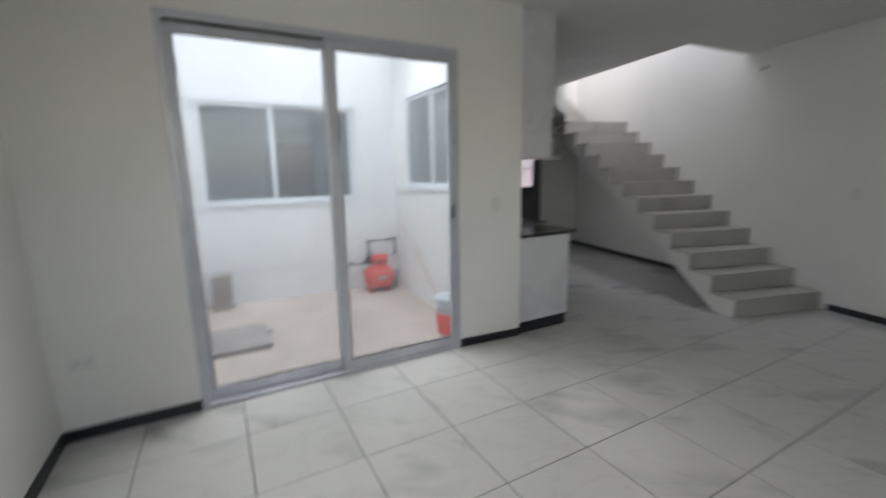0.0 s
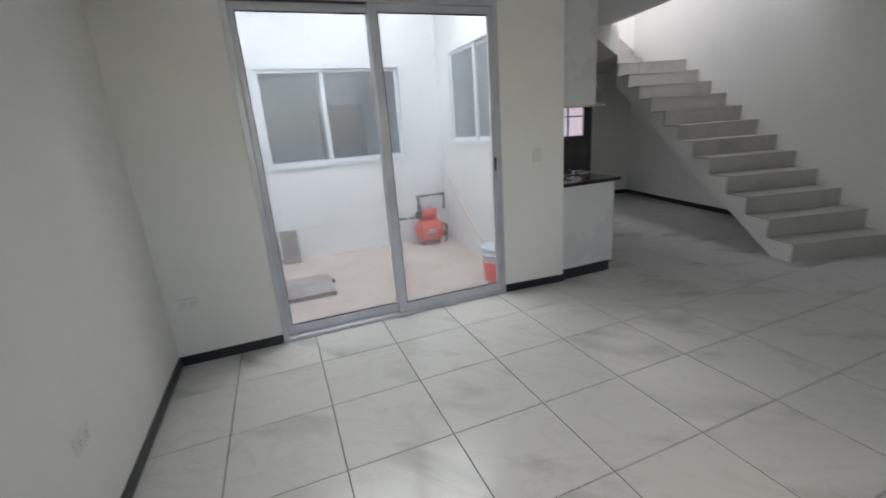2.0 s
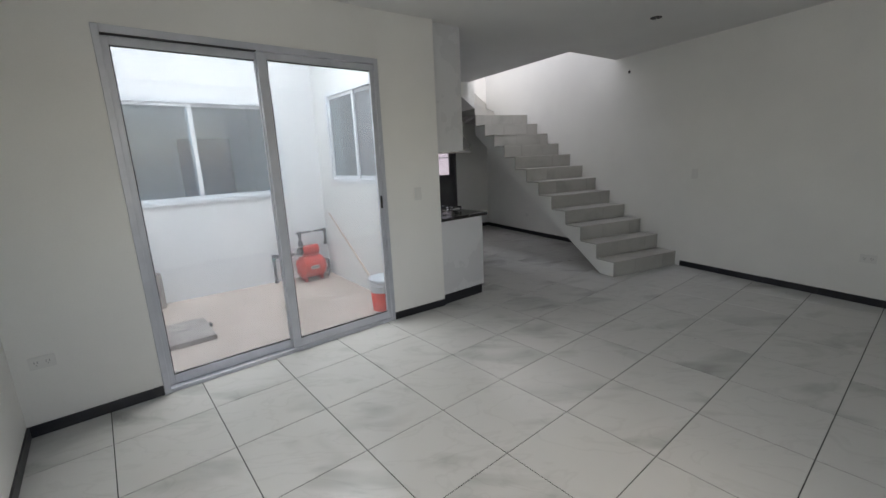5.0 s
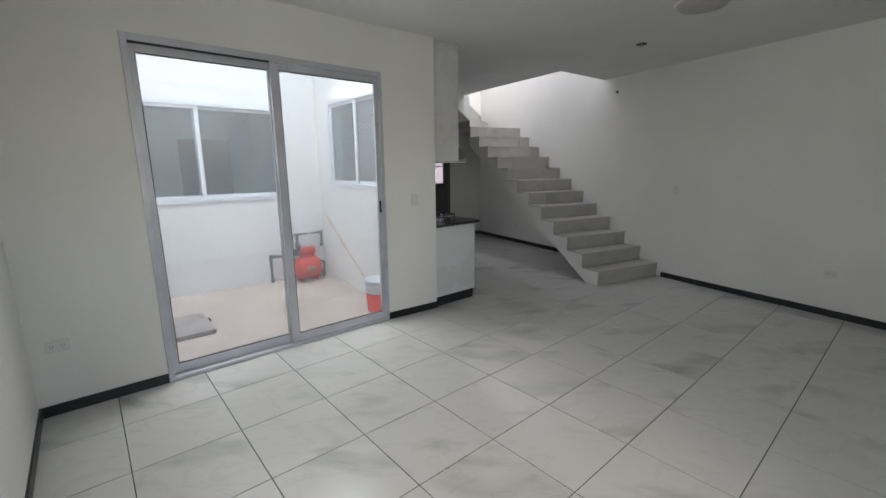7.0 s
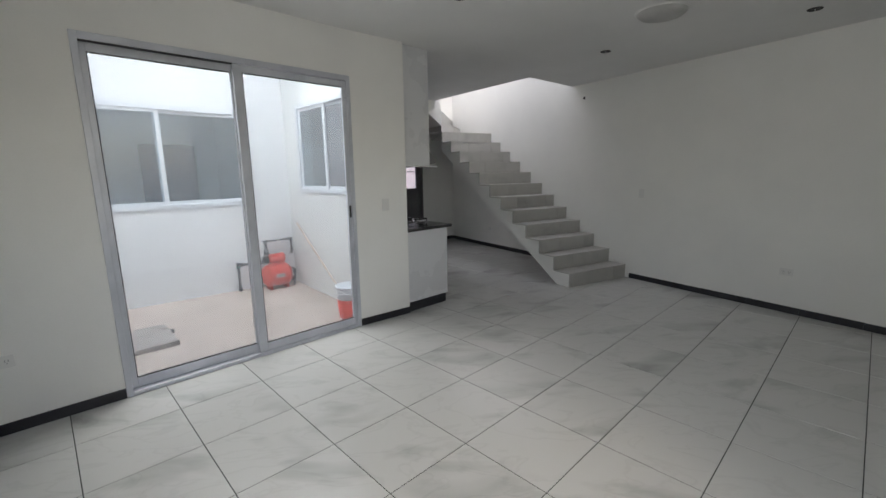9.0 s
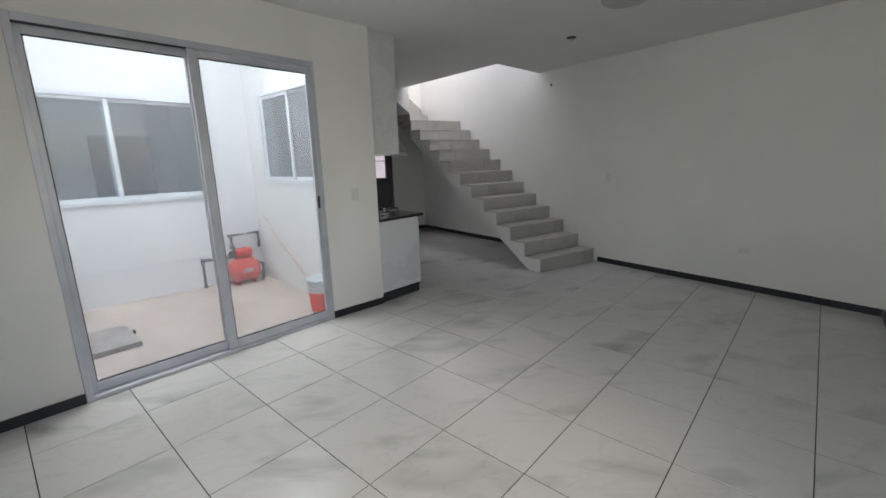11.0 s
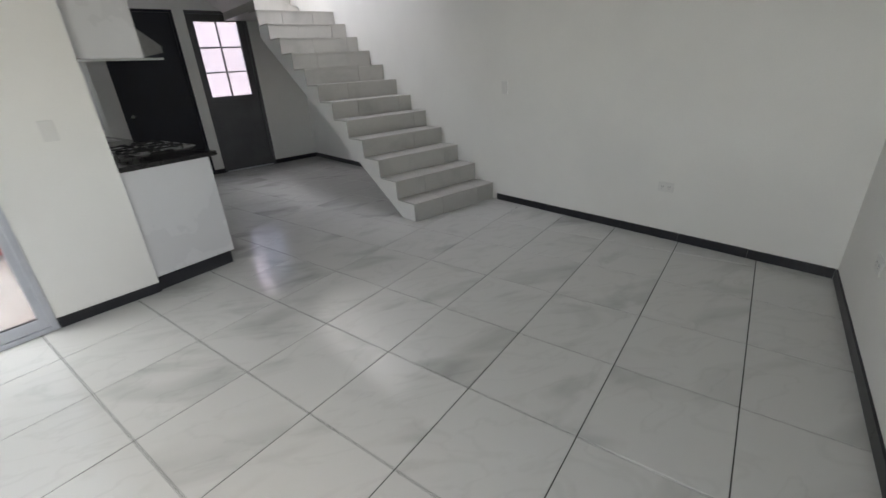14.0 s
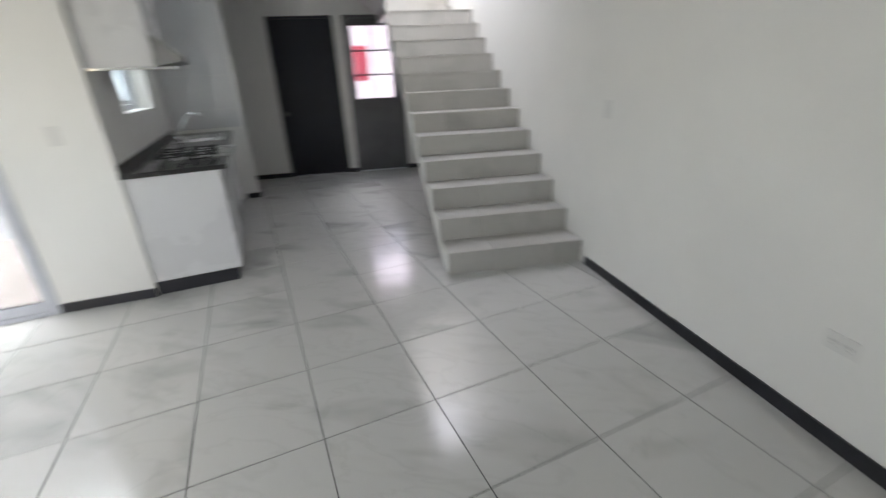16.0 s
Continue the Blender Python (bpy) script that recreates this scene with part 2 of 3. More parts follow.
def tube(bm, pts, r, n=12):
    """A bent pipe through the points, with round joints."""
    for p, q in zip(pts, pts[1:]):
        cyl(bm, p, q, r, n=n)
    for p in pts[1:-1]:
        bmesh.ops.create_uvsphere(bm, u_segments=n, v_segments=8, radius=r * 1.02, matrix=Matrix.Translation(p))
    return bm


# ---- the plan ----
T = 0.52                              # floor tile
CEIL, SLAB, ROOF = 2.72, 2.92, 5.4
LEFT, FRONT, DOORWALL = -0.90, -3.53, 0.41
KX = 2.240                            # kitchen face of the wall between kitchen and patio
ENDY = 0.362                          # the short wall beside the door comes forward a little
SLOPE = 0.21                          # the stair wall leans away from the floor grid
A = math.atan(SLOPE)
U = Vector((math.sin(A), math.cos(A)))
V = Vector((-math.cos(A), math.sin(A)))


def wall_x(y):
    return 4.715 + SLOPE * (y + 3.52)


def back_y(x):
    return 3.97 - 0.24 * (x - 4.65)


# structure
bm = box(B(LEFT - 0.3, 6.6, -3.9, DOORWALL + 0.10, -0.25, -0.0022), KX - 0.1, 6.6, DOORWALL + 0.10, 4.9, -0.25, -0.0022)
structure("floor_slab", bm, GROUT, "dark grout bed under the floor tiles")
bm = bmesh.new()
SW = (-3.4, -1.9, 1.2, 2.3)           # added opening for the side fill lamp, unseen behind the walker
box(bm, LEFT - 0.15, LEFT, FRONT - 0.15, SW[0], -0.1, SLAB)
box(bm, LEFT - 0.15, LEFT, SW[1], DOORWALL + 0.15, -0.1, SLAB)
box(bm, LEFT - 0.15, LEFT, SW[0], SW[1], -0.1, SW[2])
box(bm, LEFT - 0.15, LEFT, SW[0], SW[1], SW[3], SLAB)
structure("wall_west", bm, PAINT, "plain white painted interior wall")
bm = bmesh.new()
FW = (-0.75, 1.35, 1.2, 2.35)        # added opening for the front fill lamp, unseen behind the walker
box(bm, LEFT - 0.15, FW[0], FRONT - 0.15, FRONT, -0.1, SLAB)
box(bm, FW[1], wall_x(FRONT) + 0.2, FRONT - 0.15, FRONT, -0.1, SLAB)
box(bm, FW[0], FW[1], FRONT - 0.15, FRONT, -0.1, FW[2])
box(bm, FW[0], FW[1], FRONT - 0.15, FRONT, FW[3], SLAB)
structure("wall_south", bm, PAINT, "plain white painted interior wall")
bm = bmesh.new()
prism(bm, [(wall_x(-3.7), -3.7), (wall_x(-3.7) + 0.2, -3.7), (wall_x(4.6) + 0.2, 4.6), (wall_x(4.6), 4.6)], -0.1, ROOF)
structure("wall_east", bm, PAINT, "tall white painted wall along the stairs")
DX0, DX1, DZ = -0.225, 1.655, 2.335   # sliding door opening
bm = bmesh.new()
box(bm, LEFT - 0.15, DX0, DOORWALL, DOORWALL + 0.15, -0.1, ROOF)
prism(bm, [(DX1, DOORWALL), (KX, ENDY), (KX, DOORWALL + 0.15), (DX1, DOORWALL + 0.15)], -0.1, ROOF)
box(bm, DX0, DX1, DOORWALL, DOORWALL + 0.15, DZ, ROOF)
structure("wall_north", bm, PAINT, "white painted wall around the sliding patio door")
W2 = (1.10, 2.32, 1.25, 2.34)       # window between patio and kitchen: y0, y1, z0, z1
bm = bmesh.new()
box(bm, 2.05, KX, DOORWALL + 0.15, W2[0], -0.2, ROOF)
box(bm, 2.05, KX, W2[1], 4.9, -0.2, ROOF)
box(bm, 2.05, KX, W2[0], W2[1], -0.2, W2[2])
box(bm, 2.05, KX, W2[0], W2[1], W2[3], ROOF)
structure("wall_kitchen", bm, PAINT, "white painted wall between kitchen and patio")
W1 = (-0.185, 1.575, 1.105, 2.265)
NY = 2.71
bm = bmesh.new()
box(bm, -1.05, W1[0], NY, NY + 0.15, -0.2, ROOF)
box(bm, W1[1], 2.05, NY, NY + 0.15, -0.2, ROOF)
box(bm, W1[0], W1[1], NY, NY + 0.15, -0.2, W1[2])
box(bm, W1[0], W1[1], NY, NY + 0.15, W1[3], ROOF)
structure("wall_patio_north", bm, PATIO_PAINT, "white painted patio wall with a window")
structure("wall_patio_west", B(-1.05, -0.9, DOORWALL + 0.15, NY, -0.2, ROOF), PATIO_PAINT, "plain white painted patio wall")


def patio_z(x, y):
    """The patio's screed rises towards the back wall, most at its west end."""
    u, v = (x + 0.9) / 2.95, max(0.0, (y - 0.56) / 2.15)
    return -0.07 + v ** 2.5 * (0.10 - 0.055 * u)


bm = B(-1.05, 2.05, DOORWALL + 0.15, NY, -0.3, -0.1)
grid = [[bm.verts.new((x, y, patio_z(x, y))) for y in np.linspace(DOORWALL + 0.15, NY, 13)] for x in np.linspace(-0.9, 2.05, 7)]
for a, b in zip(grid, grid[1:]):
    for k in range(12):
        bm.faces.new((a[k], b[k], b[k + 1], a[k + 1]))
structure("patio_floor", bm, PATIO_FLOOR, "dusty beige concrete patio floor rising to the wall")
structure("wall_stub", B(KX, 3.06, 3.11, 3.23, -0.05, CEIL), PAINT, "white wall end behind the kitchen counter")
GLAZE = mottled("white_glazed_tile", (0.66, 0.67, 0.68), (0.70, 0.71, 0.72), 2, 0.07, 60, 0.01, rough_var=0.02)
GLAZE.node_tree.nodes["Principled BSDF"].inputs["IOR"].default_value = 2.0
bm = bmesh.new()
for i in range(2):
    for j in range(7):
        z0 = CEIL - (j + 1) * 0.39
        if z0 + 0.388 > 0.94:
            box(bm, KX + i * 0.39 + 0.001, min(KX + (i + 1) * 0.39, 3.06) - 0.001, 3.102, 3.1095, max(z0, 0.94) + 0.001, z0 + 0.389)
structure("backsplash", bm, GLAZE, "glossy white glazed tiles on the wall end")

# back wall with two doors
def bp(x, d=0.0):
    """A point on the back wall's face, d metres behind it."""
    return (x + 0.233 * d, back_y(x) + 0.972 * d)


BD, GD, DH = (3.60, 4.51), (4.655, 5.47), 2.325
bm = bmesh.new()
for x0, x1, z0, z1 in ((2.2, BD[0], -0.1, ROOF), (BD[1], GD[0], -0.1, ROOF), (GD[1], 6.5, -0.1, ROOF), (BD[0], BD[1], DH, ROOF), (GD[0], GD[1], DH, ROOF)):
    prism(bm, [bp(x0), bp(x1), bp(x1, 0.15), bp(x0, 0.15)], z0, z1)
structure("wall_back", bm, PAINT, "white painted wall with two doors")

# ceiling, open over the stairs
P0, WP = Vector((4.50, 0.45)), Vector((wall_x(0.40), 0.40))
Q0 = Vector((4.80, 2.70))
Q1 = Q0 + V * 1.0
Q2 = Vector((4.12, back_y(4.12)))
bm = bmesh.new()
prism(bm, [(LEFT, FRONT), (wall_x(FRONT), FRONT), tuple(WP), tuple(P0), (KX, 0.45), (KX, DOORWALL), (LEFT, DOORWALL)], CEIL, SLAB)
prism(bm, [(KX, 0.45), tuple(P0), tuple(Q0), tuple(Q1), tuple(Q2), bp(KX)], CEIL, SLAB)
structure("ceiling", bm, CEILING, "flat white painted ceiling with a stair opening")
bm = bmesh.new()
for a, b in ((P0, WP), (P0, Q0), (Q0, Q1), (Q1, Q2)):
    d = (b - a).normalized()
    n = Vector((-d.y, d.x)) if (a, b) != (P0, WP) else Vector((d.y, -d.x))
    prism(bm, [tuple(a), tuple(b), tuple(b + n * 0.12), tuple(a + n * 0.12)], SLAB, ROOF)
structure("wall_stairwell", bm, PAINT, "white upper walls round the stair opening")

# ---- stairs ----
RISE, GO = 0.1825, 0.273
L0, R0 = Vector((4.277, -0.37)), Vector((5.312, -0.645))
stairs = thing("staircase", "straight stair clad in grey marbled tile with white painted sides", "stairs")


def strip(bm, a, b, c, d, z0, z1):
    prism(bm, [tuple(a), tuple(b), tuple(c), tuple(d)], z0, z1)
    return bm


bm = bmesh.new()
N = 12
prof = [(0.0, 0.0)]
for i in range(N - 1):
    prof += [(i * GO, (i + 1) * RISE - 0.012), ((i + 1) * GO, (i + 1) * RISE - 0.012)]
prof += [((N - 1) * GO, N * RISE - 0.012), ((N - 1) * GO + 0.02, N * RISE - 0.012), ((N - 1) * GO + 0.02, (N - 1) * RISE - 0.145), (0.20, 0.0)]
ls = [bm.verts.new((*(L0 + U * u), z)) for u, z in prof]
rs = [bm.verts.new((*(R0 + U * u), z)) for u, z in prof]
bm.faces.new(ls)
bm.faces.new(rs[::-1])
for i in range(len(prof)):
    j = (i + 1) % len(prof)
    bm.faces.new((ls[i], rs[i], rs[j], ls[j]))
part("body", bm, PAINT, stairs, "white painted stair slab")

# winders and the second flight, which turns to the left
C = L0 + U * ((N - 1) * GO + 0.02)    # inner corner of the turn
CR = R0 + U * (N * GO)
CB, KC = C + U * 1.28, Vector((6.209, 3.596))
CW, CM = CR + U * 0.78, KC.lerp(CB, 0.5)
z = N * RISE
for k, (a, b) in enumerate(((CR, CW), (CW, KC), (KC, CM), (CM, CB))):
    part("winder_step", prism(bmesh.new(), [tuple(C), tuple(a), tuple(b)], z - 0.14 + k * 0.05, z + k * RISE - (0.014 if k == 0 else 0)), STEP_TILE, stairs)
bm = bmesh.new()
pf = [(0.0, z + 0.11), (0.27, z + 0.31), (0.95, z + 0.80), (0.95, z + 6 * RISE), (0.54, z + 6 * RISE), (0.54, z + 5 * RISE), (0.27, z + 5 * RISE), (0.27, z + 4 * RISE), (0.0, z + 4 * RISE)]
fa = [bm.verts.new((*(C + V * v), zz)) for v, zz in pf]
fb = [bm.verts.new((*(CB + V * v), zz)) for v, zz in pf]
bm.faces.new(fa)
bm.faces.new(fb[::-1])
for i in range(len(pf)):
    j = (i + 1) % len(pf)
    bm.faces.new((fa[i], fb[i], fb[j], fa[j]))
part("upper_flight", bm, PAINT, stairs, "white painted upper steps")

JOINTS = [(0.33, 0.78), (0.33, 0.79), (0.36, 0.81), (0.62,), (0.83,), (0.3, 0.83), (0.35,), (0.66,), (0.3,), (0.4, 0.85), (0.35, 0.8), (0.3, 0.7)]
for i in range(N):
    a, b = L0 + U * (i * GO), R0 + U * (i * GO)
    cuts = (0.0, *JOINTS[i], 1.0)
    for c0, c1 in zip(cuts, cuts[1:]):
        g0, g1 = (0.0015 if c0 else 0), (0.0015 if c1 < 1 else 0)
        p, q = a.lerp(b, c0 + g0), a.lerp(b, c1 - g1)
        bm = bmesh.new()
        prism(bm, [tuple(p - U * 0.011), tuple(q - U * 0.011), tuple(q), tuple(p)], i * RISE + (0.0 if i == 0 else 0.001), (i + 1) * RISE - 0.013)
        part("riser_tile", bm, STEP_TILE, stairs)
        bm = bmesh.new()
        prism(bm, [tuple(p - U * 0.016), tuple(q - U * 0.016), tuple(q + U * (GO - 0.0115)), tuple(p + U * (GO - 0.0115))], (i + 1) * RISE - 0.012, (i + 1) * RISE)
        part("tread_tile", bm, STEP_TILE, stairs)

# ---- baseboards ----
BH, BT = 0.068, 0.011
base_n = 0


def baseboard(p, q, side):
    """Black tiles along a wall's foot from p to q; side points into the room."""
    p, q, side = Vector(p), Vector(q), Vector(side).normalized()
    n = max(1, round((q - p).length / T))
    bm = bmesh.new()
    for k in range(n):
        a, b = p.lerp(q, k / n + 0.002 / n), p.lerp(q, (k + 1) / n - 0.002 / n)
        prism(bm, [tuple(a), tuple(b), tuple(b + side * BT), tuple(a + side * BT)], 0.0, BH + 0.002 * math.sin(k * 7.3))
    return structure("baseboard", bm, BASE, "low black tile baseboard along the wall")


baseboard((LEFT, FRONT), (LEFT, DOORWALL), (1, 0))
baseboard((LEFT + BT, DOORWALL), (DX0, DOORWALL), (0, -1))
baseboard((DX1, DOORWALL), (KX, ENDY), (-0.08, -1))
baseboard((LEFT + BT, FRONT), (wall_x(FRONT), FRONT), (0, 1))
baseboard((wall_x(FRONT + BT), FRONT + BT), (wall_x(-0.72), -0.72), (-1, SLOPE))
baseboard((wall_x(0.2), 0.2), (wall_x(3.6), 3.6), (-1, SLOPE))
baseboard(bp(GD[1]), bp(6.25), (-0.233, -0.972))
baseboard(bp(BD[1]), bp(GD[0]), (-0.233, -0.972))
baseboard(bp(KX), bp(BD[0]), (-0.233, -0.972))
baseboard((2.9, 3.11), (3.06, 3.11), (0, -1))
baseboard((3.06, 3.11), (3.06, 3.23), (1, 0))


# ---- openings ----
def rail(name, parent, x0, x1, y0, y1, z0, z1, mat=None, label=""):
    return part(name, B(x0, x1, y0, y1, z0, z1, bevel=0.003), mat or ALU, parent, label)


def pane(parent, *b, mat=None, label="clear glass pane"):
    ob = part("pane", B(*b), mat or GLASS, parent, label)
    ob.visible_shadow = False
    return ob


def sliding_door():
    d = tagged(new("sliding_door"), "large two-panel aluminium sliding patio door, closed", "door")
    y0 = DOORWALL - 0.012
    J = 0.038
    rail("frame_jamb", d, DX0, DX0 + J, y0, y0 + 0.10, 0, DZ)
    rail("frame_jamb", d, DX1 - J, DX1, y0, y0 + 0.10, 0, DZ)
    rail("frame_head", d, DX0 + J, DX1 - J, y0, y0 + 0.10, DZ - 0.045, DZ)
    rail("frame_sill", d, DX0 + J, DX1 - J, y0, y0 + 0.10, 0, 0.03)
    for name, x0, x1, w, w2, y, label in (("sliding_panel", DX0 + J, 0.728, 0.036, 0.060, y0 + 0.048, "panel further out"), ("fixed_panel", 0.674, DX1 - J, 0.066, 0.040, y0 + 0.010, "panel nearer the room")):
        p = new(name)
        tagged(p, label="aluminium framed glass " + label)
        p.parent = d
        z0, z1 = 0.031, DZ - 0.050
        rail("stile", p, x0, x0 + w, y, y + 0.03, z0, z1)
        rail("stile", p, x1 - w2, x1, y, y + 0.03, z0, z1)
        rail("rail", p, x0 + w, x1 - w2, y, y + 0.03, z0, z0 + 0.07)
        rail("rail", p, x0 + w, x1 - w2, y, y + 0.03, z1 - 0.05, z1)
        part("seal", box(box(B(x0 + w, x1 - w2, y + 0.004, y + 0.026, z0 + 0.07, z0 + 0.075), x0 + w, x0 + w + 0.005, y + 0.004, y + 0.026, z0 + 0.075, z1 - 0.055), x0 + w, x1 - w2, y + 0.004, y + 0.026, z1 - 0.055, z1 - 0.05), RUBBER, p)
        pane(p, x0 + w + 0.005, x1 - w2, y + 0.012, y + 0.017, z0 + 0.075, z1 - 0.055, mat=DOOR_GLASS)
    part("latch", B(DX1 - 0.068, DX1 - 0.050, y0 - 0.001, y0 + 0.0095, 1.08, 1.19, bevel=0.003), RUBBER, d, "small black latch")
    # Dark strip put in as the shade of the gap above the panel.
    part("head_gap", B(DX0 + J, 0.673, y0 + 0.002, y0 + 0.046, DZ - 0.0495, DZ - 0.0455), RUBBER, d)
    return d


sliding_door()


def window(name, label, along, w, z0, z1, y, flip=1, mat=None, split=0.5, gmat=None):
    """A two-sash sliding window in its own axes: x along it, y out of the wall."""
    d = thing(name, label, "window")
    d.matrix_world = along
    mat, gmat = mat or WHITE_ALU, gmat or GREEN_GLASS
    rail("frame_jamb", d, 0, 0.05, -0.01, 0.07, z0, z1, mat)
    rail("frame_jamb", d, w - 0.05, w, -0.01, 0.07, z0, z1, mat)
    rail("frame_head", d, 0.05, w - 0.05, -0.01, 0.07, z1 - 0.05, z1, mat)
    rail("frame_sill", d, 0.05, w - 0.05, -0.01, 0.07, z0, z0 + 0.05, mat)
    for k, (x0, x1, yy) in enumerate(((0.05, w * split + 0.03, 0.008), (w * split - 0.03, w - 0.05, 0.038))):
        if flip < 0:
            yy = 0.046 - yy
        rail("stile", d, x0, x0 + 0.045, yy, yy + 0.024, z0 + 0.05, z1 - 0.05, mat)
        rail("stile", d, x1 - 0.045, x1, yy, yy + 0.024, z0 + 0.05, z1 - 0.05, mat)
        rail("rail", d, x0 + 0.045, x1 - 0.045, yy, yy + 0.024, z0 + 0.05, z0 + 0.085, mat)
        rail("rail", d, x0 + 0.045, x1 - 0.045, yy, yy + 0.024, z1 - 0.085, z1 - 0.05, mat)
        pane(d, x0 + 0.045, x1 - 0.045, yy + 0.010, yy + 0.014, z0 + 0.085, z1 - 0.085, mat=gmat, label="greenish glass pane")
    return d


window("patio_window", "white aluminium sliding window in the patio wall", pose(W1[0], NY - 0.01, 0), W1[1] - W1[0], W1[2], W1[3], 0, split=0.44)
kw = window("kitchen_window", "white aluminium sliding window between kitchen and patio", pose(2.04, W2[1], 0, 0, 0, -90), W2[1] - W2[0], W2[2], W2[3], 0, split=0.56)
part("insect_screen", B((W2[1] - W2[0]) * 0.56 + 0.016, (W2[1] - W2[0]) - 0.096, 0.040, 0.042, W2[2] + 0.086, W2[3] - 0.086), SCREEN, kw, "fine grey insect screen")
# the room behind the patio window
bm = bmesh.new()
box(bm, -1.05, 2.04, 5.4, 5.5, 0, 2.7)
# Invented gap in the west side, out of sight, lets the fill in.
box(bm, -1.15, -1.05, NY + 0.15, 3.6, 0, 2.7)
box(bm, -1.15, -1.05, 4.6, 5.5, 0, 2.7)
box(bm, -1.15, -1.05, 3.6, 4.6, 0, 1.0)
box(bm, -1.15, -1.05, 3.6, 4.6, 2.2, 2.7)
box(bm, 1.95, 2.048, NY + 0.15, 5.5, 0, 2.7)
structure("wall_inner_room", bm, PAINT, "white walls of the dim room behind the window")
d = thing("inner_door", "slate-grey closed door in the far wall of the dim room", "door", 1.2, 5.40, 0)
part("leaf", B(-0.40, 0.40, -0.03, -0.002, 0.0, 2.0, bevel=0.003), SLATE, d)
structure("floor_inner_room", B(-1.15, 2.05, NY + 0.15, 5.5, -0.1, 0), TILE, "tiled floor of the dim room")
structure("ceiling_inner_room", B(-1.15, 2.05, NY + 0.15, 5.5, 2.7, 2.8), CEILING, "ceiling of the dim room")


# ---- doors in the back wall ----
def door_pose(x):
    p = bp(x)
    return pose(p[0], p[1], 0, 0, 0, -math.degrees(math.atan(0.24)))


K = math.hypot(1, 0.24)
d = thing("black_door", "flat navy-black interior door with a round handle, closed", "door")
d.matrix_world = door_pose(BD[0])
w = (BD[1] - BD[0]) * K
part("leaf", B(0.035, w - 0.035, 0.03, 0.07, 0.008, DH - 0.035, bevel=0.002), BLACK_DOOR, d)
part("frame", box(box(B(0, 0.033, -0.004, 0.12, 0, DH), w - 0.033, w, -0.004, 0.12, 0, DH), 0.033, w - 0.033, -0.004, 0.12, DH - 0.033, DH), BLACK_DOOR, d)
bm = bmesh.new()
cyl(bm, (0.10, 0.029, 0.98), (0.10, -0.012, 0.98), 0.012, n=16)
bmesh.ops.create_uvsphere(bm, u_segments=20, v_segments=12, radius=0.027, matrix=Matrix.Translation((0.10, -0.03, 0.98)))
part("handle", bm, STEEL, d, "round steel knob", smooth=True)

d = thing("grey_door", "dark grey metal door with six glass panes in its upper half, closed", "door")
d.matrix_world = door_pose(GD[0])
w = (GD[1] - GD[0]) * K
part("frame", box(box(B(0, 0.04, -0.006, 0.12, 0, DH), w - 0.04, w, -0.006, 0.12, 0, DH), 0.04, w - 0.04, -0.006, 0.12, DH - 0.04, DH), GREY_DOOR, d)
gx0, gx1, gz0, gz1 = 0.10, w - 0.14, 1.15, 2.185
leaf = part("leaf", box(box(box(B(0.042, w - 0.042, 0.03, 0.07, 0.012, gz0), 0.042, gx0, 0.03, 0.07, gz0, DH - 0.042), gx1, w - 0.042, 0.03, 0.07, gz0, DH - 0.042), gx0, gx1, 0.03, 0.07, gz1, DH - 0.042), GREY_DOOR, d)
gm = (gx0 + gx1) / 2
part("glazing_bar", B(gm - 0.01, gm + 0.01, 0.026, 0.06, gz0, gz1), GREY_DOOR, d)
for k in (1, 2):
    zz = gz0 + (gz1 - gz0) * k / 3
    part("glazing_bar", box(B(gx0, gm - 0.01, 0.026, 0.06, zz - 0.01, zz + 0.01), gm + 0.01, gx1, 0.026, 0.06, zz - 0.01, zz + 0.01), GREY_DOOR, d)
for k in range(3):
    za, zb = gz0 + (gz1 - gz0) * k / 3 + 0.01 * (k > 0), gz0 + (gz1 - gz0) * (k + 1) / 3 - 0.01 * (k < 2)
    for xa, xb in ((gx0, gm - 0.01), (gm + 0.01, gx1)):
        pane(d, xa, xb, 0.045, 0.049, za, zb, mat=YARD_GLASS, label="pinkish glass pane tinted to dim the yard")
part("threshold", B(0.042, w - 0.042, 0.0, 0.1, 0.0, 0.010), WHITE_ALU, d, "pale metal threshold")

# outdoors beyond the grey door
structure("ground", B(-30, 40, 4.95, 60, -0.2, -0.05), PATIO_FLOOR, "pale concrete ground outside")
structure("wall_outside", B(0, 16, 9.0, 9.2, -0.1, 3.2), PATIO_PAINT, "pale plastered wall across the yard")

rb = thing("red_meter_box", "red painted metal box on a slim white post in the yard", "meter box", 5.41, 6.13, 1.41)
part("post", cyl(bmesh.new(), (0, 0.02, -1.46), (0, 0.02, 0.3), 0.02), WHITE_ALU, rb)
part("case", B(-0.13, 0.13, -0.13, 0.0, 0.0, 0.65, bevel=0.006), CRIMSON, rb)
part("lid", B(-0.115, 0.115, -0.137, -0.1305, 0.02, 0.63, bevel=0.002), CRIMSON, rb, "flat red lid")

# ---- kitchen ----
CY0, CY1, CX1, CT = 0.385, 3.10, 2.834, 0.903
c = thing("kitchen_counter_cabinets", "white laminate kitchen base cabinets with a black plinth", "kitchen cabinet")
part("end_panel", B(KX, CX1, CY0, CY0 + 0.018, 0.10, CT - 0.036, bevel=0.001), LAMINATE, c, "white end panel")
part("plinth", B(KX, CX1 - 0.035, CY0 - 0.004, CY1, 0.0, 0.098), BASE, c, "black plinth")
part("carcass", B(KX, CX1 - 0.02, CY0 + 0.019, CY1, 0.10, CT - 0.036), LAMINATE, c)
nd = 5
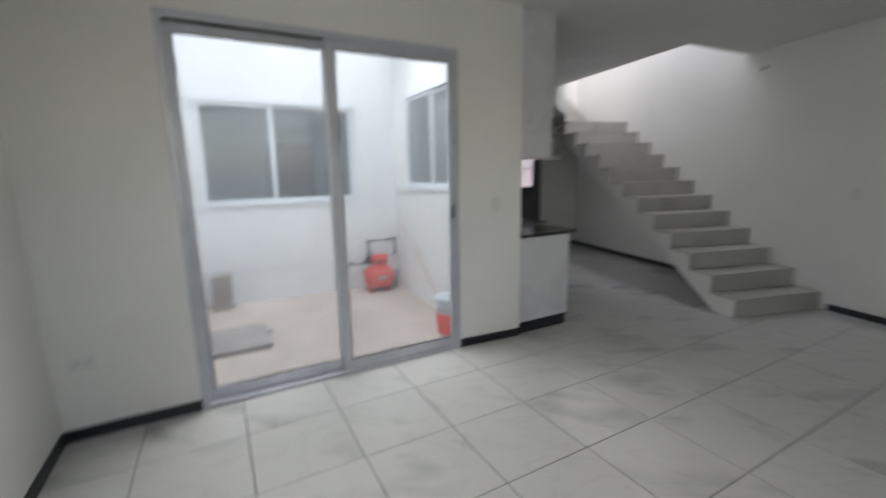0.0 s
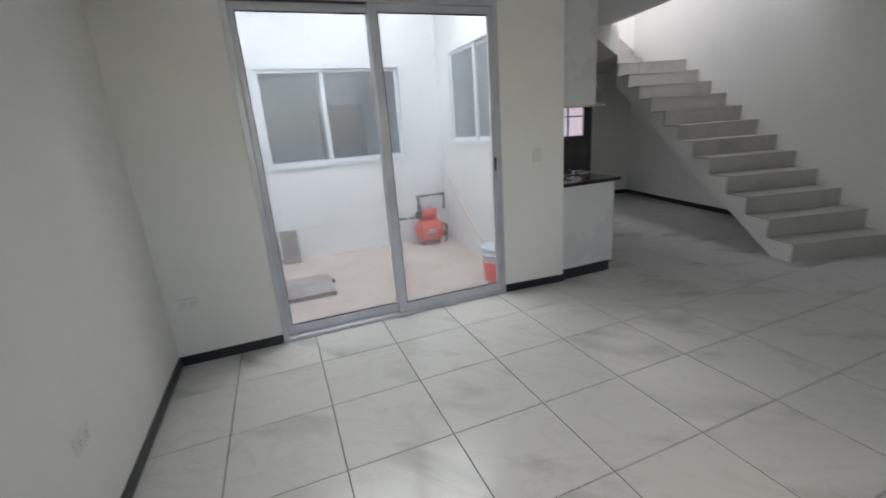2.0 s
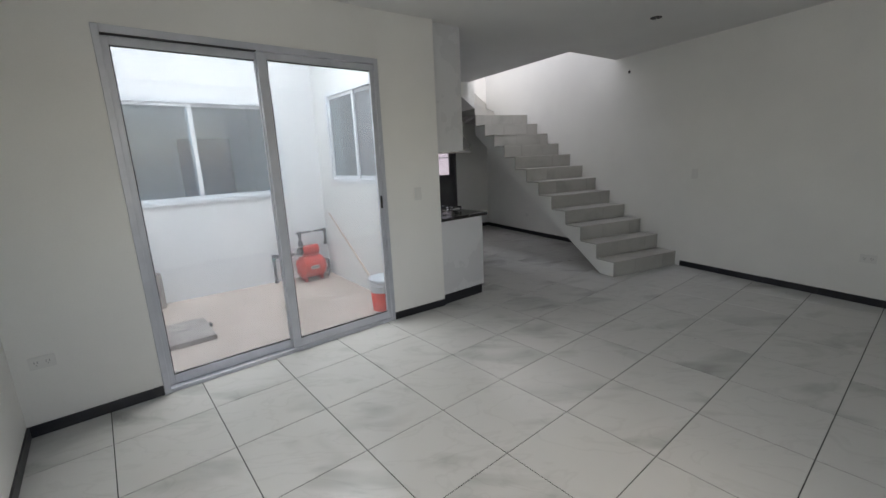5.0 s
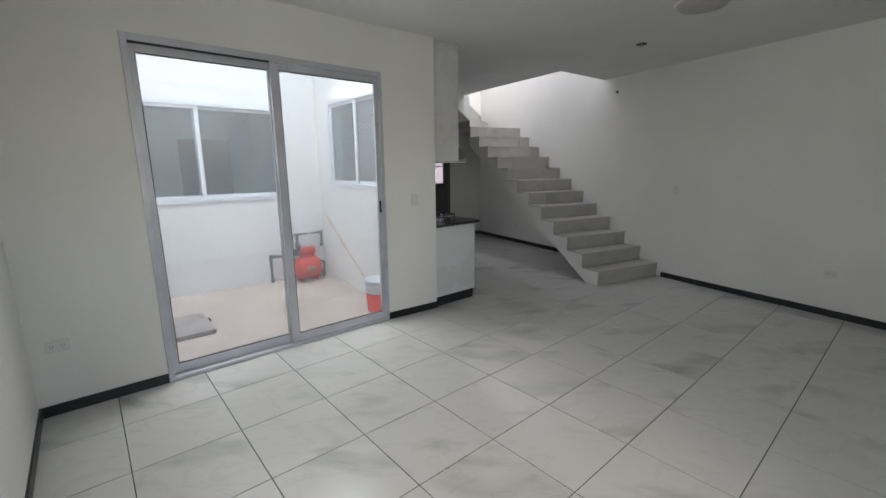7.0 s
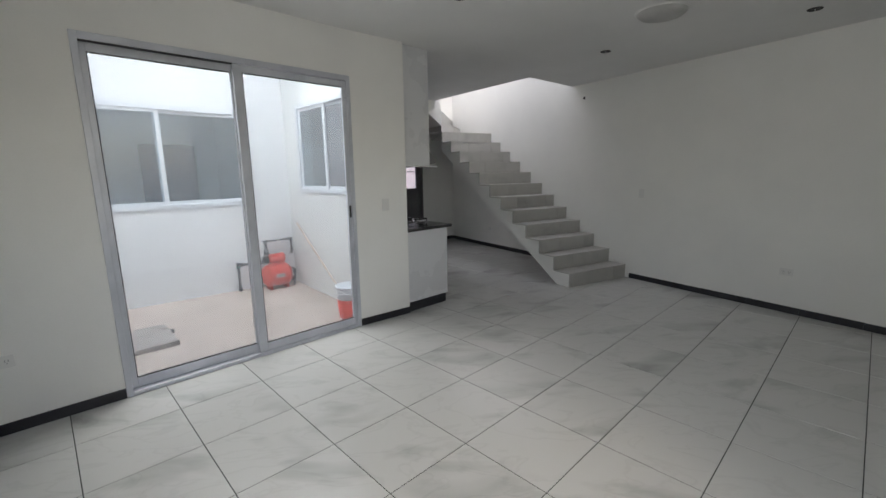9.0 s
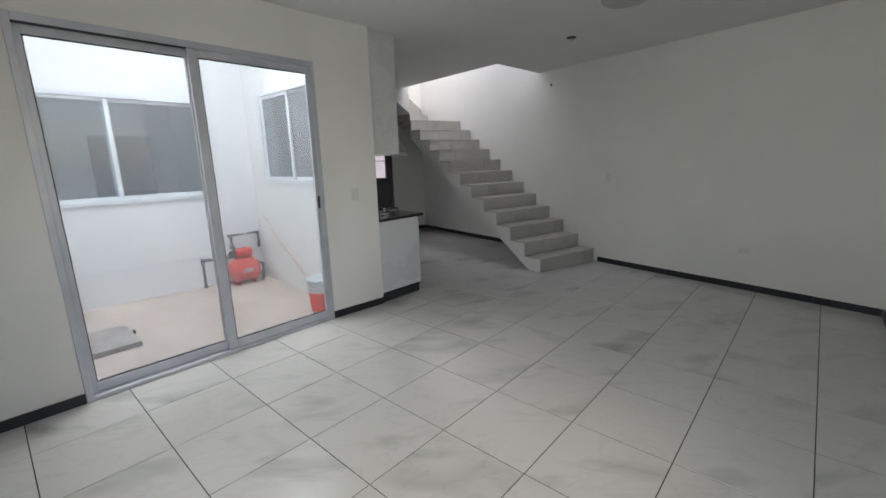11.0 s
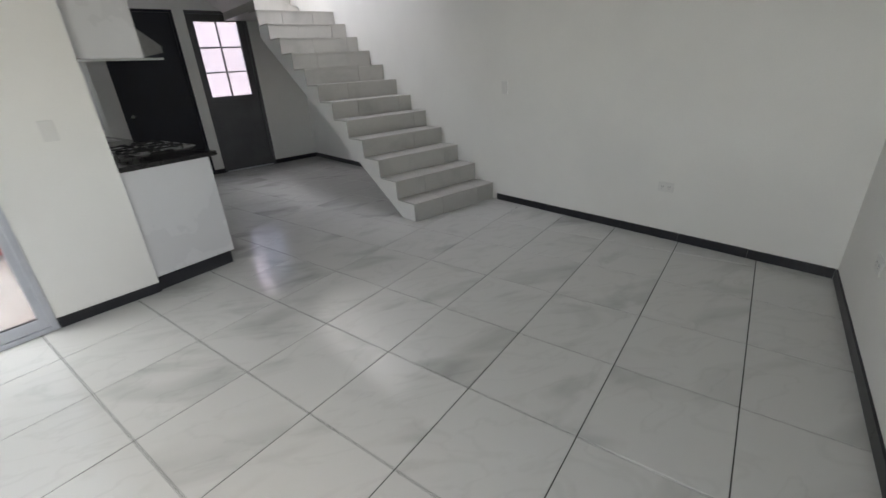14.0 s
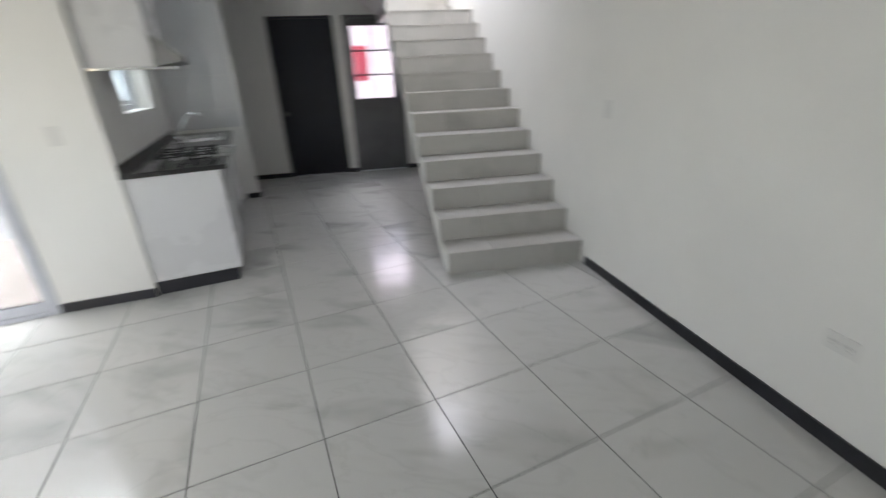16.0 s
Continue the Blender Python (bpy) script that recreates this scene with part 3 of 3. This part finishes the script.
for k in range(nd):
    y0 = CY0 + 0.02 + k * (CY1 - CY0 - 0.02) / nd
    y1 = CY0 + 0.02 + (k + 1) * (CY1 - CY0 - 0.02) / nd
    dd = part("door", B(CX1 - 0.019, CX1, y0 + 0.0015, y1 - 0.0015, 0.103, CT - 0.04, bevel=0.001), LAMINATE, c, "white cabinet door")
worktop = thing("worktop", "black speckled granite worktop with a rounded edge", "worktop")
SX0, SX1, SY0, SY1 = 2.42, 2.80, 2.05, 2.75   # sink cut-out
bm = bmesh.new()
wx0, wx1, wy0, wy1, wz0, wz1 = KX, 2.89, 0.355, CY1, CT - 0.034, CT
box(bm, wx0, wx1, wy0, SY0, wz0, wz1, bevel=0.006)
box(bm, wx0, wx1, SY1, wy1, wz0, wz1)
box(bm, wx0, SX0, SY0, SY1, wz0, wz1)
box(bm, SX1, wx1, SY0, SY1, wz0, wz1)
part("slab", bm, GRANITE, worktop)
part("upstand", B(KX, KX + 0.015, CY0, CY1, CT, CT + 0.06), GRANITE, worktop)

sink = thing("sink", "stainless steel sink set into the worktop", "sink")
bm = bmesh.new()
box(bm, SX0 - 0.015, SX1 + 0.015, SY0 - 0.015, SY0, CT, CT + 0.004)
box(bm, SX0 - 0.015, SX1 + 0.015, SY1, SY1 + 0.015, CT, CT + 0.004)
box(bm, SX0 - 0.015, SX0, SY0, SY1, CT, CT + 0.004)
box(bm, SX1, SX1 + 0.015, SY0, SY1, CT, CT + 0.004)
part("rim", bm, STEEL, sink)
bm = bmesh.new()
box(bm, SX0, SX1, SY0, SY1, CT - 0.19, CT - 0.185)
box(bm, SX0, SX0 + 0.003, SY0, SY1, CT - 0.185, CT)
box(bm, SX1 - 0.003, SX1, SY0, SY1, CT - 0.185, CT)
box(bm, SX0 + 0.003, SX1 - 0.003, SY0, SY0 + 0.003, CT - 0.185, CT)
box(bm, SX0 + 0.003, SX1 - 0.003, SY1 - 0.003, SY1, CT - 0.185, CT)
part("bowl", bm, STEEL, sink)
f = thing("faucet", "chrome kitchen faucet with a bent spout beside the sink", "faucet", 2.40, 2.25, CT)
part("base", cyl(bmesh.new(), (0, 0, 0), (0, 0, 0.05), 0.024), CHROME, f, smooth=True)
part("spout", tube(bmesh.new(), [(0, 0, 0.05), (0, 0, 0.09), (0.15, 0, 0.27), (0.22, 0, 0.27), (0.24, 0, 0.235)], 0.011), CHROME, f, smooth=True)

hob = thing("gas_hob", "four-burner gas hob with black iron grates on a steel plate", "hob", 2.60, 0.94, CT)
part("plate", B(-0.23, 0.23, -0.32, 0.32, 0, 0.012, bevel=0.005), STEEL, hob)
for bx in (-0.11, 0.11):
    for by in (-0.17, 0.17):
        part("burner", lathe(bmesh.new(), [(0.0, 0.035), (0.028, 0.034), (0.032, 0.028), (0.045, 0.024), (0.05, 0.0125)]), IRON, hob, smooth=True)
        hob.children[-1].location = (bx, by, 0)
for bx in (-0.11, 0.11):
    for by in (-0.17, 0.17):
        bm = bmesh.new()
        for k in range(4):
            a = math.pi / 4 + k * math.pi / 2
            c, d = math.cos(a), math.sin(a)
            cyl(bm, (bx + 0.035 * c, by + 0.035 * d, 0.05), (bx + 0.125 * c, by + 0.125 * d, 0.046), 0.0065, n=6)
            cyl(bm, (bx + 0.12 * c, by + 0.12 * d, 0.012), (bx + 0.12 * c, by + 0.12 * d, 0.05), 0.006, n=6)
        for x0, y0, x1, y1 in ((-0.09, -0.09, 0.09, -0.09), (-0.09, 0.09, 0.09, 0.09), (-0.09, -0.09, -0.09, 0.09), (0.09, -0.09, 0.09, 0.09)):
            cyl(bm, (bx + x0, by + y0, 0.040), (bx + x1, by + y1, 0.040), 0.0055, n=6)
        part("grate", bm, IRON, hob, "black cast-iron grate")
for k in range(4):
    part("knob", cyl(bmesh.new(), (0.205, -0.12 + k * 0.08, 0.012), (0.205, -0.12 + k * 0.08, 0.032), 0.013, 0.011, n=16), IRON, hob)

u = thing("wall_cabinet", "white laminate wall cabinet above the hob", "kitchen cabinet")
UY1, UX1, UZ0, UZ1 = 1.00, 2.616, 1.553, CEIL
part("body", B(KX, UX1 - 0.019, 0.415, UY1, UZ0, UZ1, bevel=0.001), LAMINATE, u)
part("door", B(UX1 - 0.0185, UX1, 0.416, UY1 - 0.001, UZ0, UZ1, bevel=0.001), LAMINATE, u, "white cabinet door")
h = thing("range_hood", "slim stainless range hood under the wall cabinet", "range hood")
bm = bmesh.new()
prof = [(UX1 + 0.001, 1.745), (2.76, 1.625), (2.76, 1.585), (UX1 + 0.001, 1.555)]
a = [bm.verts.new((x, 0.46, z)) for x, z in prof]
b = [bm.verts.new((x, 0.98, z)) for x, z in prof]
bm.faces.new(a)
bm.faces.new(b[::-1])
for i in range(4):
    bm.faces.new((a[i], b[i], b[(i + 1) % 4], a[(i + 1) % 4]))
part("canopy", bm, DARK_STEEL, h)
part("underside", B(KX + 0.01, 2.74, 0.43, 0.98, 1.538, 1.552), CHROME, h, "polished steel underside")


# ---- fittings on walls ----
def plate(name, label, category, m, w, hgt, slots, group=""):
    """A wall plate in its own axes: x along the wall, y into the room, z up."""
    d = thing(name, label, category, group=group)
    d.matrix_world = m
    part("cover", B(-w / 2, w / 2, 0, 0.008, -hgt / 2, hgt / 2, bevel=0.002), PLASTIC, d)
    for x, z, a, b in slots:
        part("slot" if a < 0.012 else "key", B(x - a / 2, x + a / 2, 0.0081, 0.0095 if a < 0.012 else 0.012, z - b / 2, z + b / 2), SLOT if a < 0.012 else PLASTIC, d)
    return d


SOCK = [(x + s, 0.004, 0.004, 0.012) for x in (-0.026, 0.026) for s in (-0.007, 0.007)] + [(-0.026, -0.012, 0.005, 0.005), (0.026, -0.012, 0.005, 0.005)]
G = "wall sockets"
AD = -math.degrees(A)
plate("socket", "white double wall socket near the corner", "socket", pose(-0.765, DOORWALL, 0.44, 0, 0, 180), 0.118, 0.075, SOCK, G)
plate("socket", "white double wall socket low on the side wall", "socket", pose(LEFT, -0.96, 0.45, 0, 0, -90), 0.118, 0.075, SOCK, G)
plate("socket", "white double wall socket on the long stair wall", "socket", pose(wall_x(-2.44), -2.44, 0.425, 0, 0, 90 + AD), 0.118, 0.075, SOCK, G)
plate("socket", "white double wall socket on the plain rear wall", "socket", pose(1.62, FRONT, 0.49, 0, 0, 0), 0.118, 0.075, SOCK, G)
plate("socket", "white double wall socket on the rear wall near a corner", "socket", pose(3.93, FRONT, 0.43, 0, 0, 0), 0.118, 0.075, SOCK, G)
plate("socket", "white wall socket under the stairs", "socket", pose(wall_x(2.3), 2.3, 0.36, 0, 0, 90 + AD), 0.075, 0.075, SOCK[:2], G)
plate("light_switch", "white light switch beside the patio door", "switch", pose(1.985, DOORWALL - 0.0272, 1.175, 0, 0, 175.3), 0.075, 0.118, [(0, 0, 0.022, 0.045)])
plate("light_switch", "white light switch near the foot of the stairs", "switch", pose(wall_x(-0.82), -0.82, 1.17, 0, 0, 90 + AD), 0.075, 0.118, [(0, 0, 0.022, 0.045)])

d = thing("wall_box", "small open electrical hole high on the stair wall", "wall fitting")
d.matrix_world = pose(wall_x(0.17), 0.17, 2.52, 0, 0, 90 + AD)
part("ring", lathe(bmesh.new(), [(0.03, 0.0), (0.03, 0.003), (0.022, 0.004), (0.02, 0.001)], 24, pose(0, 0, 0, -90)), PLASTIC, d)
# Flat dark disc painted as the hole's shaded inside.
part("hole", lathe(bmesh.new(), [(0.02, 0.001), (0.0, 0.001)], 24, pose(0, 0, 0, -90)), DARK, d)

lamp = thing("ceiling_lamp", "round flat white opal ceiling lamp, off", "ceiling lamp", 3.30, -1.62, CEIL)
part("diffuser", lathe(bmesh.new(), [(0.0, -0.055), (0.10, -0.05), (0.16, -0.035), (0.185, -0.012), (0.185, -0.008)]), OPAL, lamp, smooth=True)
part("rim", lathe(bmesh.new(), [(0.185, -0.008), (0.195, -0.008), (0.20, 0.0)]), PLASTIC, lamp)


def spot(x, y):
    d = thing("ceiling_socket", "small open lamp hole in the ceiling with loose wire ends", "ceiling fitting", x, y, CEIL, group="ceiling lamp holes")
    part("ring", lathe(bmesh.new(), [(0.052, 0.0), (0.052, -0.004), (0.046, -0.006), (0.043, -0.001)]), DARK, d)
    # No real depth here: a dark disc stands for the shade inside.
    part("recess", lathe(bmesh.new(), [(0.043, -0.001), (0.0, -0.001)]), DARK, d)
    part("wire", tube(bmesh.new(), [(0.0, 0.0, 0.0), (0.012, 0.0, -0.02), (-0.004, 0.01, -0.03)], 0.003, 8), PLASTIC, d)


for xy in ((4.07, -0.80), (4.17, -2.47), (1.9, -0.73)):
    spot(*xy)

# ---- patio things ----
p = thing("water_pump", "red pressure tank with a motor on top", "water pump", 1.715, 2.54, patio_z(1.715, 2.54))
tank = bmesh.new()
lathe(tank, [(0.0, -0.195), (0.06, -0.19), (0.115, -0.168), (0.143, -0.13), (0.148, -0.127), (0.148, -0.12), (0.145, -0.115), (0.145, 0.115), (0.148, 0.12), (0.148, 0.127), (0.143, 0.13), (0.115, 0.168), (0.06, 0.19), (0.0, 0.195)], 32, pose(0, 0, 0.18, 0, 90, 0))
part("tank", tank, RED, p, smooth=True)
for x in (-0.11, 0.11):
    bm = B(x - 0.02, x + 0.02, -0.08, 0.08, 0.0, 0.012)
    box(bm, x - 0.012, x + 0.012, -0.075, -0.055, 0.012, 0.07)
    box(bm, x - 0.012, x + 0.012, 0.055, 0.075, 0.012, 0.07)
    part("foot", bm, RED, p)
for k in range(6):
    part("fin", lathe(bmesh.new(), [(0.062, -0.002), (0.068, -0.002), (0.068, 0.002), (0.062, 0.002)], 24, pose(-0.07 + k * 0.02, 0, 0.405, 0, 90, 0)), RED, p)
part("bracket", B(-0.09, 0.09, -0.05, 0.05, 0.322, 0.345, bevel=0.002), RED, p)
mot = lathe(bmesh.new(), [(0.0, -0.10), (0.045, -0.10), (0.06, -0.085), (0.062, 0.05), (0.055, 0.085), (0.0, 0.095)], 24, pose(0.0, 0, 0.405, 0, 90, 0))
part("motor", mot, RED, p, smooth=True)
bm = bmesh.new()
lathe(bm, [(0.0, -0.035), (0.05, -0.03), (0.058, 0.0), (0.05, 0.03), (0.0, 0.035)], 20, pose(-0.13, 0, 0.405, 0, 90, 0))
part("pump_head", bm, IRON, p, smooth=True)
bm = cyl(bmesh.new(), (-0.115, 0, 0.455), (-0.115, 0, 0.535), 0.03, n=16)
cyl(bm, (-0.115, -0.05, 0.495), (-0.115, 0.0, 0.495), 0.022, n=16)
part("pressure_switch", bm, PVC, p, "grey plastic pressure switch", smooth=True)
part("fan_cover", lathe(bmesh.new(), [(0.066, 0.05), (0.068, 0.055), (0.068, 0.105), (0.05, 0.115), (0.0, 0.115)], 24, pose(0.0, 0, 0.405, 0, 90, 0)), RED, p, smooth=True)
part("maker_plate", B(-0.06, 0.05, -0.1485, -0.1465, 0.17, 0.215), PLASTIC, p, "pale worn plate")
for x0, x1 in ((-0.05, -0.02), (-0.012, 0.012), (0.02, 0.042)):
    part("plate_mark", B(x0, x1, -0.1492, -0.1486, 0.18, 0.205), DARK, p)
bm = tube(bmesh.new(), [(-0.12, -0.03, 0.475), (-0.19, -0.05, 0.455), (-0.225, -0.05, 0.375), (-0.225, -0.04, 0.235), (-0.20, 0.0, 0.16), (-0.17, 0, 0.145)], 0.008)
part("hose", bm, STEEL, p, smooth=True)
q = thing("water_pipes", "grey plastic water pipes fixed along the patio wall", "pipe")
part("pipe", tube(bmesh.new(), [(1.275, 2.66, patio_z(1.275, 2.66)), (1.275, 2.66, 0.335), (1.42, 2.60, 0.335), (1.53, 2.55, 0.345), (1.585, 2.54, 0.34)], 0.017), PVC, q, smooth=True)
part("pipe", tube(bmesh.new(), [(1.60, 2.54, 0.40), (1.60, 2.54, 0.60), (1.605, 2.64, 0.60), (2.0, 2.66, 0.60), (2.0, 2.66, 0.41), (2.0, 2.705, 0.40)], 0.014), PVC, q, smooth=True)
part("pipe", tube(bmesh.new(), [(2.0, 2.705, 0.17), (2.0, 2.62, 0.17), (2.0, 2.62, 0.02), (1.93, 2.5, -0.02)], 0.014), PVC, q, smooth=True)
for a, b in (((1.275, 2.66, 0.29), (1.275, 2.66, 0.36)), ((1.26, 2.665, 0.335), (1.32, 2.64, 0.335)), ((1.275, 2.66, patio_z(1.275, 2.66)), (1.275, 2.66, 0.03))):
    part("coupling", cyl(bmesh.new(), a, b, 0.024, n=16), PVC, q, smooth=True)
part("elbow", cyl(bmesh.new(), (1.275, 2.66, 0.30), (1.275, 2.66, 0.315), 0.026, n=16), GREEN_PLASTIC, q, "green plastic collar", smooth=True)
part("union", cyl(bmesh.new(), (1.43, 2.595, 0.335), (1.47, 2.58, 0.338), 0.026, n=16), PLASTIC, q, "pale plastic union", smooth=True)
for a, b in (((1.602, 2.62, 0.60), (1.66, 2.645, 0.60)), ((1.95, 2.66, 0.60), (2.012, 2.66, 0.60)), ((1.60, 2.54, 0.55), (1.60, 2.54, 0.61)), ((2.0, 2.66, 0.56), (2.0, 2.66, 0.605)), ((2.0, 2.66, 0.40), (2.0, 2.66, 0.45)), ((2.0, 2.62, 0.12), (2.0, 2.62, 0.18))):
    part("coupling", cyl(bmesh.new(), a, b, 0.020, n=16), PVC, q, smooth=True)
part("union", cyl(bmesh.new(), (1.79, 2.65, 0.60), (1.83, 2.652, 0.60), 0.021, n=16), PLASTIC, q, "pale plastic union", smooth=True)
part("tap", lathe(bmesh.new(), [(0.0, -0.02), (0.035, -0.015), (0.04, 0.0), (0.035, 0.015), (0.0, 0.02)], 16, pose(1.95, 2.60, 0.05, 90)), PVC, q, smooth=True)
bk = thing("bucket", "white translucent plastic bucket holding red cloth", "bucket", 1.835, 0.90, -0.07)
part("pail", lathe(bmesh.new(), [(0.0, 0.0), (0.115, 0.0), (0.118, 0.005), (0.145, 0.34), (0.155, 0.345), (0.155, 0.36), (0.14, 0.36), (0.113, 0.012), (0.0, 0.01)]), BUCKET, bk, smooth=True)
part("red_band", lathe(bmesh.new(), [(0.1195, 0.01), (0.136, 0.215), (0.1375, 0.215), (0.121, 0.01)]), RED_PLASTIC, bk, "red lower part", smooth=True)
for zz in (0.28, 0.31):
    part("ridge", lathe(bmesh.new(), [(0.140, zz), (0.148, zz + 0.003), (0.148, zz + 0.009), (0.142, zz + 0.012)]), BUCKET, bk)
part("carry_handle", tube(bmesh.new(), [(0.155 * math.cos(a), -0.16 * math.sin(a), 0.335 - 0.05 * math.sin(a)) for a in [math.pi * k / 10 for k in range(11)]], 0.003, 8), STEEL, bk)
br = thing("broomstick", "pale wooden stick leaning in the bucket against the wall", "stick")
part("stick", cyl(bmesh.new(), (1.86, 0.93, 0.02), (2.035, 2.52, 0.83), 0.011), WOOD, br, smooth=True)
sl = thing("cement_slab", "weathered grey cement slab lying on the patio floor", "slab", 0.0, 1.67, patio_z(0.0, 1.67) - 0.012)
part("slab", B(-0.29, 0.29, -0.31, 0.31, 0, 0.05, bevel=0.006), CEMENT, sl)
part("lug", B(0.29, 0.32, 0.05, 0.10, 0.01, 0.045), IRON, sl)
blk = thing("cement_block", "upright grey cement block against the patio wall", "block", -0.06, 2.62, patio_z(-0.06, 2.62) - 0.002)
part("block", B(-0.10, 0.10, -0.07, 0.07, 0, 0.38, bevel=0.006), CEMENT, blk)


# ---- floor tiles ----
def clip(poly, px, py, nx, ny):
    """The part of a polygon on the side of the line through (px, py) to which (nx, ny) points."""
    out = []
    for i, a in enumerate(poly):
        b = poly[(i + 1) % len(poly)]
        da, db = (a[0] - px) * nx + (a[1] - py) * ny, (b[0] - px) * nx + (b[1] - py) * ny
        if da >= 0:
            out.append(a)
        if (da >= 0) != (db >= 0):
            k = da / (da - db)
            out.append((a[0] + (b[0] - a[0]) * k, a[1] + (b[1] - a[1]) * k))
    return out


def tile_mesh(poly):
    bm = bmesh.new()
    cx, cy = sum(p[0] for p in poly) / len(poly), sum(p[1] for p in poly) / len(poly)
    ch = 0.0015
    ins = []
    for x, y in poly:
        dd = math.hypot(x - cx, y - cy) or 1
        ins.append((x - (x - cx) / dd * ch, y - (y - cy) / dd * ch))
    lo = [bm.verts.new((x, y, -0.012)) for x, y in poly]
    mid = [bm.verts.new((x, y, -ch)) for x, y in poly]
    top = [bm.verts.new((x, y, 0)) for x, y in ins]
    n = len(poly)
    bm.faces.new(top)
    for i in range(n):
        j = (i + 1) % n
        bm.faces.new((lo[i], lo[j], mid[j], mid[i]))
        bm.faces.new((mid[i], mid[j], top[j], top[i]))
    bmesh.ops.recalc_face_normals(bm, faces=bm.faces)
    me = bpy.data.meshes.new("floor_tile")
    bm.to_mesh(me)
    bm.free()
    me.materials.append(TILE)
    return me


TY, Y0 = 0.5155, -0.018               # the pitch along the room, and the joint nearest the patio door
tiled = tagged(new("floor"), "large white-grey marbled floor tiles with dark joints", kind="structure")
G2 = 0.0022
whole = tile_mesh([(G2, G2), (T - G2, G2), (T - G2, TY - G2), (G2, TY - G2)])
for i in range(-2, 13):
    for j in range(-7, 10):
        x0, y0 = i * T, Y0 + j * TY
        full = [(x0 + G2, y0 + G2), (x0 + T - G2, y0 + G2), (x0 + T - G2, y0 + TY - G2), (x0 + G2, y0 + TY - G2)]
        poly = clip(full, LEFT, 0, 1, 0)
        poly = clip(poly, 0, FRONT, 0, 1)
        poly = clip(poly, wall_x(0) + 0.03, 0, -1, SLOPE)
        poly = clip(poly, 4.65, 4.0, -0.24, -1)
        if x0 + T < KX + 0.01:
            poly = clip(poly, 0, DOORWALL + 0.012, 0, -1)
        elif x0 < KX and y0 > DOORWALL:
            poly = clip(poly, KX - 0.03, 0, 1, 0)
        if len(poly) < 3:
            continue
        if poly == full:
            ob = new("floor_tile", whole)
            ob.location = (x0, y0, 0)
        else:
            ob = new("floor_tile", tile_mesh(poly))
        ob.parent = tiled
